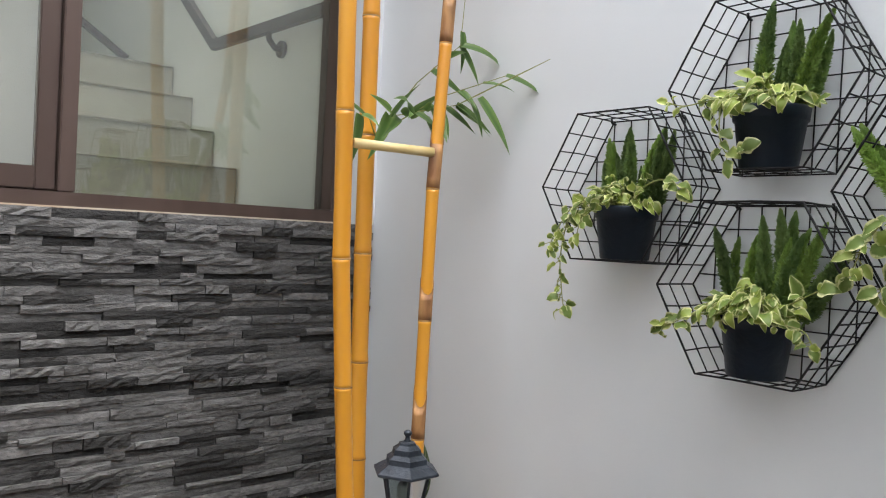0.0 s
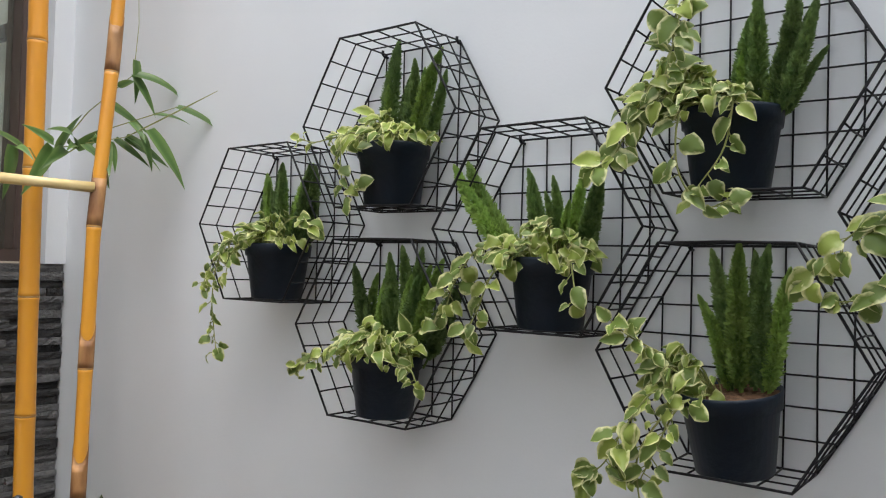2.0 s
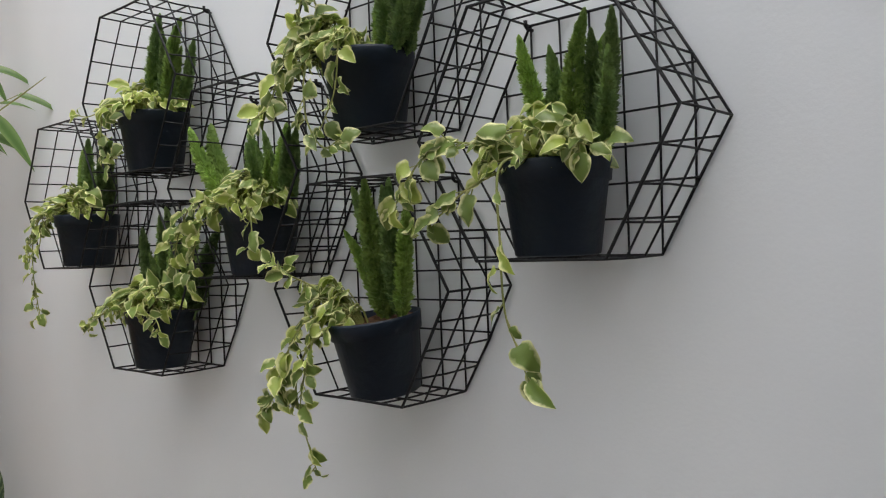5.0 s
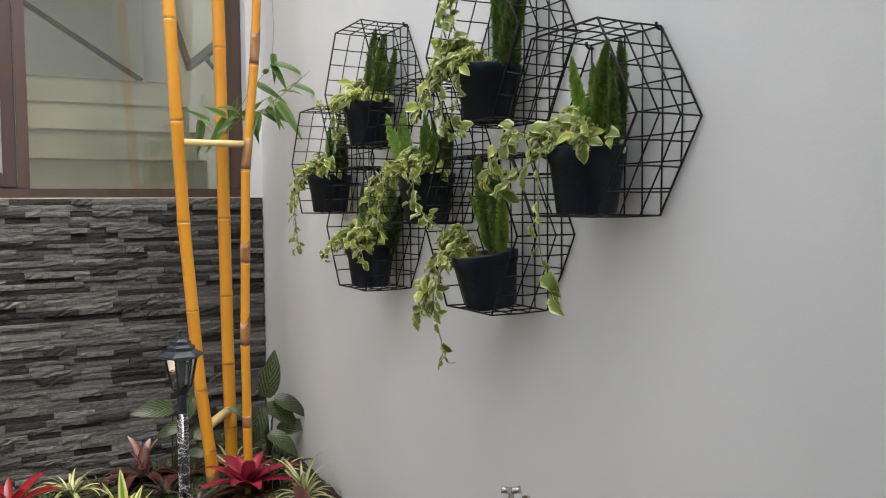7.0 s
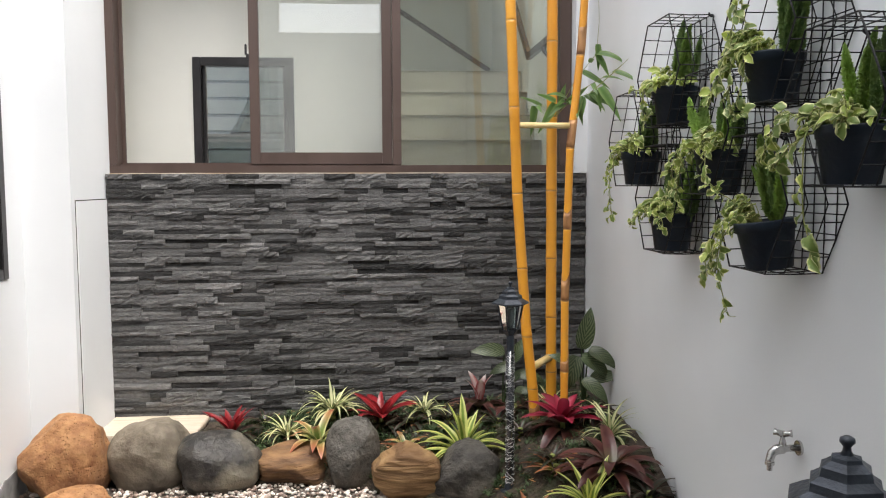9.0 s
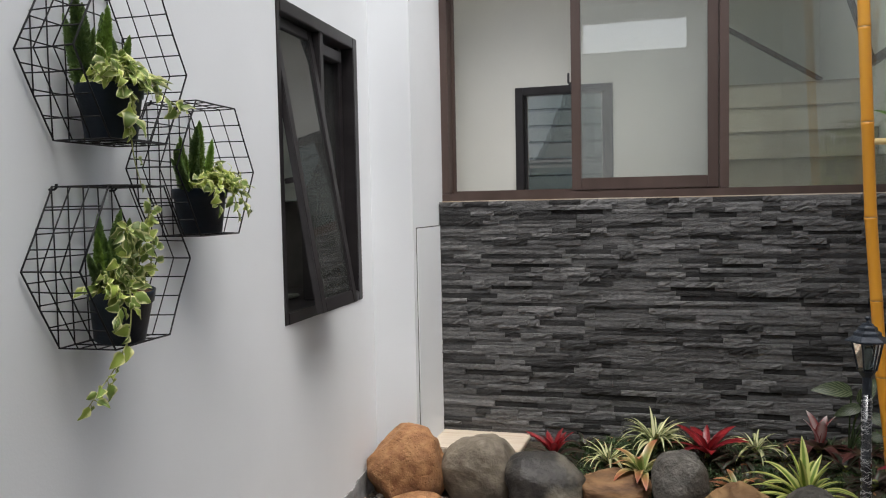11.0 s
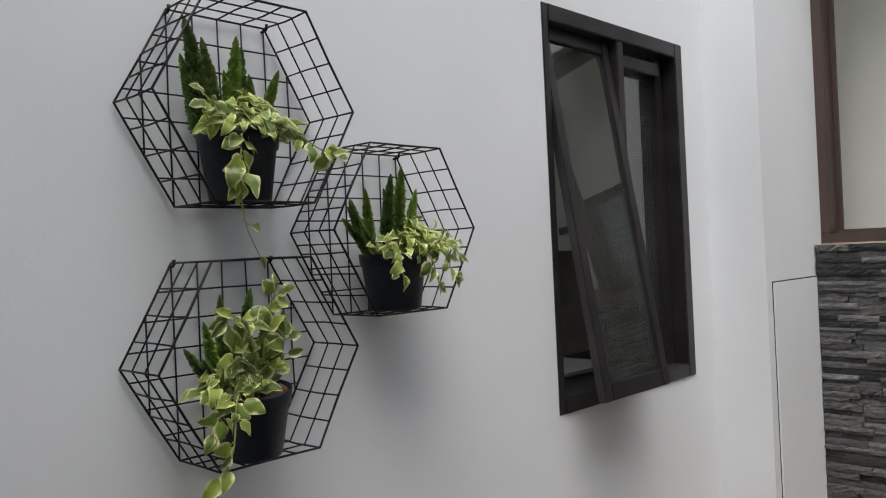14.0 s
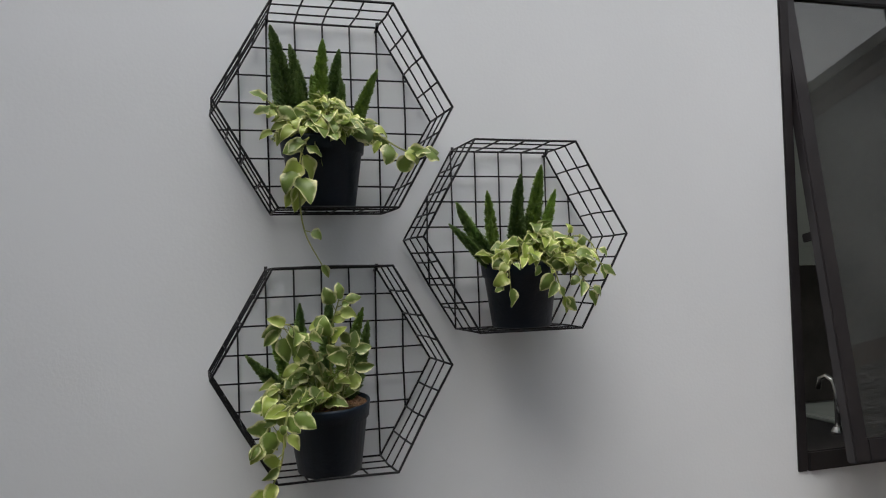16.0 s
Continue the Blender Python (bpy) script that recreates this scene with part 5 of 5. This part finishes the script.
rosette("red_bromeliad", "red-hearted bromeliad with dark green outer leaves", "bromeliad", 0.63, -0.26, [(S_DARK, 12, 22, 8, 0.95, 0.01), (S_DARK, 8, 40, 8, 0.8, 0.02), (S_RED, 5, 55, 10, 0.85, 0.045), (S_RED, 3, 78, 6, 0.6, 0.05)])
rosette("spider_plant", "white and green striped spider plant", "spider plant", 0.89, -0.28, [(S_SPIDER, 14, 52, 15, 1.0, 0.0), (S_SPIDER2, 8, 66, 10, 0.9, 0.0)])
rosette("striped_bromeliad", "pink-tipped green and cream striped bromeliad", "bromeliad", 1.045, -0.40, [(S_ORA, 8, 42, 10, 1.0, 0.03), (S_ORA, 4, 66, 8, 0.95, 0.04)])
rosette("spider_plant", "bushy white and green spider plant by the slate", "spider plant", 1.10, -0.17, [(S_SPIDER, 22, 58, 14, 1.1, 0.02), (S_SPIDER2, 12, 72, 10, 1.1, 0.02)])
rosette("red_bromeliad", "bright red bromeliad by the slate wall", "bromeliad", 1.335, -0.27, [(S_DARK, 10, 20, 8, 0.9, 0.0), (S_RED, 6, 34, 10, 1.1, 0.03), (S_RED, 4, 60, 8, 0.8, 0.04)])
rosette("spider_plant", "small white and green striped spider plant", "spider plant", 1.55, -0.21, [(S_SPIDER, 12, 50, 15, 0.9, 0.02), (S_SPIDER2, 6, 68, 10, 0.8, 0.02)])
rosette("small_bromeliad", "small orange and green bromeliad behind the stones", "bromeliad", 1.445, -0.52, [(S_COP, 9, 35, 10, 0.8, 0.0), (S_ORA, 5, 62, 10, 0.6, 0.01)])
rosette("pink_white_bromeliad", "red bromeliad with white-tipped leaves by the slate", "bromeliad", 1.82, -0.17, [(S_DARK, 10, 25, 8, 1.0, 0.0), (S_DKPINK, 6, 35, 8, 0.9, 0.02), (S_WHT, 4, 74, 10, 1.2, 0.06)])
rosette("yellow_bromeliad", "large yellow and green striped bromeliad", "bromeliad", 1.70, -0.60, [(S_YEL, 14, 34, 10, 1.0, 0.0), (S_YEL, 8, 52, 8, 1.0, 0.01), (S_YELUP, 5, 74, 7, 1.0, 0.02)])
rosette("magenta_bromeliad", "magenta bromeliad at the foot of the bamboo", "bromeliad", 2.12, -0.70, [(S_DKPINK, 12, 18, 8, 0.95, 0.0), (S_PINK, 8, 38, 8, 1.0, 0.03), (S_PINK, 5, 62, 8, 0.85, 0.04)])
rosette("spider_plant", "white and green striped plant beside the pale wall", "spider plant", 2.27, -0.90, [(S_SPIDER, 14, 46, 12, 0.85, 0.0), (S_SPIDER2, 8, 72, 8, 1.0, 0.02)])
rosette("maroon_bromeliad", "dark maroon bromeliad with broad glossy leaves", "bromeliad", 2.21, -1.14, [(S_MAR, 12, 24, 10, 0.95, 0.0), (S_MAR, 8, 46, 10, 0.9, 0.02)])
rosette("copper_bromeliad", "small copper-coloured bromeliad near the stones", "bromeliad", 1.89, -1.13, [(S_COP, 14, 34, 10, 0.95, 0.0), (S_COP, 8, 60, 10, 0.9, 0.01)])
rosette("yellow_bromeliad", "pale yellow and green bromeliad at the bed's edge", "bromeliad", 2.09, -1.28, [(S_YEL, 12, 36, 10, 0.8, 0.0), (S_YELUP, 6, 66, 8, 0.75, 0.01)])
rosette("spider_plant", "small yellow-green striped plant under the bamboo", "spider plant", 2.13, -0.40, [(S_SPIDER2, 14, 55, 14, 0.9, 0.0)])
rosette("small_bromeliad", "small coppery bromeliad behind the stones", "bromeliad", 0.84, -0.48, [(S_COP, 9, 40, 10, 0.6, 0.0)])

for fx, fy, fs in ((0.76, -0.12, 0.75), (1.22, -0.40, 0.7), (1.48, -0.30, 0.75), (1.66, -0.28, 0.8), (1.88, -0.42, 0.85), (1.95, -0.62, 0.75), (2.27, -0.66, 0.8), (2.02, -0.96, 0.7), (2.30, -1.30, 0.8)):
    rosette("dark_bromeliad", "small dark green bromeliad filling the bed", "bromeliad", fx, fy, [(S_DARK, 9, 26, 12, fs, 0.0), (S_DARK, 6, 52, 10, fs * 0.85, 0.01)])

rosette("spider_plant", "small cream and green striped plant in the corner", "spider plant", 2.27, -0.62, [(S_SPIDER, 12, 50, 14, 0.8, 0.0)])
rosette("copper_bromeliad", "low copper-coloured bromeliad by the lamp", "bromeliad", 2.02, -1.02, [(S_COP, 12, 36, 10, 0.85, 0.0)])
rosette("maroon_bromeliad", "dark maroon bromeliad by the pale wall", "bromeliad", 1.98, -0.30, [(S_MAR, 9, 30, 10, 0.7, 0.0)])

# tall calatheas behind the bamboo
C_LEAF = [finish("leaf", blade(0.20, 0.085, ovate, bn, 0.18, 10), CALATHEA, True) for bn in (30, 60)]


def calathea(x, y, leaves, label):
    ob = thing("calathea", label, "calathea", pose(x, y, bed_height(x, y)), "calatheas in the corner")
    for p, d, s, k in leaves:
        st = part("stalk", tube(bmesh.new(), [(0, 0, -0.02), Vector(p) * 0.5 + Vector((0, 0, 0.03)), p], [0.004, 0.0035, 0.003], 6), GROUNDCOVER, ob)
        lf = part("leaf", C_LEAF[k], None, st)
        lf.matrix_basis = aim(Vector(p), Vector(d), Vector((0.1, -0.8, 0.6)), s)


calathea(1.93, -0.22, [((0.0, -0.06, 0.30), (-1, -0.3, 0.15), 0.85, 0), ((0.03, -0.08, 0.235), (-0.9, -0.3, -0.15), 0.6, 1), ((0.04, -0.03, 0.24), (0.4, -0.2, 0.8), 0.7, 1), ((0.06, 0.0, 0.16), (0.6, -0.4, 0.3), 0.6, 1), ((0.08, -0.06, 0.18), (0.9, -0.4, 0.0), 0.65, 1), ((0.05, -0.1, 0.12), (0.5, -0.6, 0.1), 0.5, 1)], "striped calathea with silvery green leaves by the slate")
calathea(2.29, -0.40, [((-0.02, -0.03, 0.26), (0.25, -0.1, 1), 1.0, 0), ((-0.03, -0.08, 0.235), (0.75, -0.3, -0.35), 0.9, 1), ((-0.06, -0.10, 0.24), (-0.35, -0.4, -0.8), 0.95, 1), ((0.0, -0.10, 0.27), (0.7, -0.5, -0.25), 0.8, 1), ((-0.04, -0.14, 0.14), (0.6, -0.6, -0.3), 0.8, 1), ((0.02, -0.05, 0.12), (0.6, -0.5, 0.3), 0.8, 1), ((-0.04, -0.02, 0.16), (-0.5, -0.3, 0.5), 0.8, 1)], "tall striped calathea in the corner behind the bamboo")

# ---- pale slab at the foot of the slate ----
slab = thing("stone_slab", "pale cream stone ledge against the slate wall", "ledge", pose(0.235, -0.14, 0.0))
part("body", boxes(((-0.229, -0.16, -0.01), (0.226, 0.15, 0.105)), bevel=0.003), MARBLE, slab)
part("top", boxes(((-0.233, -0.17, 0.1055), (0.235, 0.155, 0.132)), bevel=0.004), MARBLE, slab)

# ---- stones along the bed ----


def stone(x, y, w, h, d, mat, label, seed, square=2.6, turn=0.0, taper=0.0, strata=0.0):
    bm = bmesh.new()
    bmesh.ops.create_icosphere(bm, subdivisions=5, radius=1.0)
    off = Vector((seed * 7.3, seed * 3.1, seed * 1.7))
    cut = random.Random(seed * 13 + 5)
    planes = [(Vector((cut.uniform(-1, 1), cut.uniform(-1, 1), cut.uniform(-0.5, 1))).normalized(), cut.uniform(0.72, 0.95)) for k in range(10)]
    for v in bm.verts:
        c = v.co.copy()
        norm = (abs(c.x) ** square + abs(c.y) ** square + abs(c.z) ** square) ** (1 / square)
        c = c / norm
        for n, o in planes:
            over = c.dot(n) - o
            if over > 0:
                c -= n * over * 0.7
        c *= 1 + 0.13 * noise.noise(c * 1.1 + off) + 0.045 * noise.noise(c * 2.7 + off) + 0.014 * noise.noise(c * 7 + off)
        if strata:
            c *= 1 + strata * noise.noise(Vector((c.x * 0.9, c.y * 0.9, c.z * 7 + c.x * 1.1)) + off) - strata * 0.7 * max(0.0, noise.noise(Vector((c.x * 1.5, c.y * 1.5, c.z * 13 + c.x * 2)) + off) - 0.12)
        else:
            c *= 1 + 0.012 * noise.noise(c * 14 + off) + 0.02 * abs(noise.noise(c * 4.5 + off))
        s = 1 - taper * (c.z + 1) / 2
        v.co = Vector((c.x * w / 2 * s, c.y * d / 2 * s, (c.z * 0.5 + 0.45) * h))
    ob = tagged(part("stone", bm, mat, None, "", True), label, "stone", "stones edging the bed")
    ob.matrix_basis = pose(x, y + 0.05, GROUND - 0.006, 0, 0, turn) @ Matrix.Diagonal((1.1, 1.1, 1.05, 1))
    return ob


R_ORANGE = rock_material("orange_lava_stone", (0.20, 0.085, 0.032), (0.36, 0.185, 0.078), (0.15, 0.07, 0.032), 24, 0.9, 60, pits=True)
R_TAUPE = rock_material("taupe_stone", (0.10, 0.082, 0.060), (0.185, 0.157, 0.118), (0.06, 0.050, 0.038), 16, 0.55, 60)
R_DARK = rock_material("dark_veined_stone", (0.011, 0.010, 0.009), (0.042, 0.038, 0.033), (0.17, 0.15, 0.11), 20, 0.8, 60, rough=0.55)
R_BROWN = rock_material("brown_streaked_stone", (0.06, 0.027, 0.012), (0.22, 0.12, 0.05), (0.05, 0.028, 0.015), 14, 0.8, 35, stretch=(0.6, 0.6, 2.4))
R_GREY = rock_material("grey_stone", (0.045, 0.041, 0.035), (0.105, 0.097, 0.083), (0.075, 0.058, 0.040), 26, 1.0, 70)
R_TAN = rock_material("tan_layered_stone", (0.13, 0.065, 0.022), (0.31, 0.19, 0.085), (0.10, 0.05, 0.02), 13, 1.0, 26, stretch=(0.45, 0.45, 3.4))
R_CHAR = rock_material("charcoal_stone", (0.023, 0.021, 0.018), (0.060, 0.055, 0.047), (0.125, 0.112, 0.09), 24, 1.0, 65)
stone(-0.022, -0.62, 0.345, 0.36, 0.27, R_ORANGE, "large orange porous lava stone", 1, 3.0, 8, 0.12)
stone(0.09, -0.82, 0.25, 0.10, 0.19, R_ORANGE, "small flat orange stone on the gravel", 2, 2.4)
stone(0.315, -0.58, 0.325, 0.33, 0.26, R_TAUPE, "rounded taupe boulder on the gravel", 3, 2.6, 0, 0.10)
stone(0.63, -0.60, 0.33, 0.245, 0.25, R_DARK, "dark stone with pale cream veins", 4, 3.0, 5)
stone(0.94, -0.555, 0.315, 0.165, 0.24, R_BROWN, "low brown streaked stone", 5, 3.0, -6, 0.0, 0.045)
stone(1.215, -0.62, 0.25, 0.30, 0.22, R_GREY, "upright smooth grey stone", 6, 2.5, 0, 0.14)
stone(1.445, -0.77, 0.265, 0.235, 0.24, R_TAN, "tan layered sandstone block", 7, 4.2, 4, 0.0, 0.065)
stone(1.695, -0.795, 0.27, 0.235, 0.25, R_CHAR, "charcoal grey rounded stone", 8, 3.0, 0, 0.12)
stone(0.15, -0.46, 0.16, 0.16, 0.16, R_GREY, "small grey stone tucked behind the boulders", 9)

# ---- loose pebbles on the ground near the stones ----
ico = bmesh.new()
bmesh.ops.create_icosphere(ico, subdivisions=1, radius=1.0)
ico.verts.ensure_lookup_table()
iv = np.array([v.co[:] for v in ico.verts])
itri = np.array([[v.index for v in f.verts] for f in ico.faces])
ico.free()
rs = np.random.RandomState(4)
N = 9000
px_, py_ = rs.uniform(LEFT + 0.01, 2.3, N), -1.75 + 1.3 * rs.uniform(0, 1, N) ** 0.8
keep = np.array([y < front_edge(x) + 0.06 for x, y in zip(px_, py_)])
px_, py_ = px_[keep], py_[keep]
N = len(px_)
size = rs.uniform(0.0055, 0.0115, (N, 1, 1)) * np.array([1.0, 1.0, 0.7]) * rs.uniform(0.7, 1.3, (N, 1, 3))
ang = rs.uniform(0, 6.283, N)
pts = iv[None] * size
rot = np.stack([np.stack([np.cos(ang), -np.sin(ang), 0 * ang], 1), np.stack([np.sin(ang), np.cos(ang), 0 * ang], 1), np.stack([0 * ang, 0 * ang, 1 + 0 * ang], 1)], 1)
pts = np.einsum("nij,nkj->nki", rot, pts) + np.stack([px_, py_, GROUND + 0.006 + rs.uniform(0, 0.007, N)], 1)[:, None]
me = bpy.data.meshes.new("pebbles")
me.from_pydata(pts.reshape(-1, 3).tolist(), [], (itri[None] + (np.arange(N) * len(iv))[:, None, None]).reshape(-1, 3).tolist())
me.materials.append(PEBBLE)
tagged(new("pebbles", me), "loose white and brown pebbles on the ground", "pebbles", "", "stuff")

# ---- slate strips: the nearest as pieces, the rest joined ----
rk = random.Random(21)


def strip_geometry(length, height, depth, r):
    """A split stone strip: ragged front face, top, bottom and ends, from x 0 and z 0."""
    n = 6
    fr = [[Vector((length * i / n, -depth * (1 + r.uniform(-0.16, 0.08)) - (0.0014 if k == 1 else 0.0), height * k / 2 + (r.uniform(-0.0012, 0.0006) if k != 1 else r.uniform(-0.003, 0.003)))) for i in range(n + 1)] for k in range(3)]
    bk = [[Vector((length * i / n, 0.01, fr[k][i].z)) for i in range(n + 1)] for k in (0, 2)]
    verts = fr[0] + fr[1] + fr[2] + bk[0] + bk[1]
    m = n + 1
    faces = []
    for i in range(n):
        faces += [(i, i + 1, m + i + 1, m + i), (m + i, m + i + 1, 2 * m + i + 1, 2 * m + i), (2 * m + i, 2 * m + i + 1, 4 * m + i + 1, 4 * m + i), (3 * m + i, 3 * m + i + 1, i + 1, i)]
    faces += [(3 * m, 0, m, 2 * m, 4 * m), (n, 3 * m + n, 4 * m + n, 2 * m + n, m + n)]
    return verts, faces


COURSE = 0.0276
unit = []
for s in range(42):
    r = random.Random(300 + s)
    vs, fs = strip_geometry((0.08, 0.11, 0.14, 0.17, 0.20, 0.24, 0.30)[s % 7], COURSE - 0.0012, rk.choice((0.010, 0.014, 0.018, 0.021, 0.026)), r)
    unit.append((vs, fs))
    me = bpy.data.meshes.new("slate_strip")
    me.from_pydata([tuple(v) for v in vs], [], fs)
    me.materials.append(SLATE)
    unit[-1] = (vs, fs, me)
SLATE_REST = SLATE.copy()
SLATE_REST.name = "slate_joined"
ntr = SLATE_REST.node_tree
gi = ntr.nodes.new("ShaderNodeNewGeometry")
for link in list(ntr.links):
    if link.from_node.type == "OBJECT_INFO":
        ntr.links.new(gi.outputs["Random Per Island"], link.to_socket)
verts, faces, made = [], [], 0
z = SLATE_TOP
while z > 0.0:
    high = rk.choice((0.017, 0.020, 0.023, 0.026, 0.030))
    z -= high
    x = 0.001
    while x < W - 0.002:
        vs, fs, me = rk.choice(unit)
        full = vs[6].x
        length = full * rk.uniform(0.85, 1.15)
        if W - 0.002 - x - length < 0.05:
            length = W - 0.002 - x
        if made < 300 and z > 0.62 and x > 0.5:
            ob = part("slate_strip", me, None, slate_wall)
            ob.matrix_basis = Matrix.Translation((x, 0.021, z)) @ Matrix.Diagonal(((length - 0.0015) / full, 1, high / COURSE, 1))
            made += 1
        else:
            k = len(verts)
            verts += [(x + v.x * (length - 0.0015) / full, 0.021 + v.y, z + v.z * high / COURSE) for v in vs]
            faces += [tuple(k + q for q in f) for f in fs]
        x += length
me = bpy.data.meshes.new("slate_strips")
me.from_pydata(verts, [], faces)
me.materials.append(SLATE_REST)
rest = new("slate_strips", me)
rest.parent = slate_wall
tagged(rest, "split dark slate strips", kind="stuff")
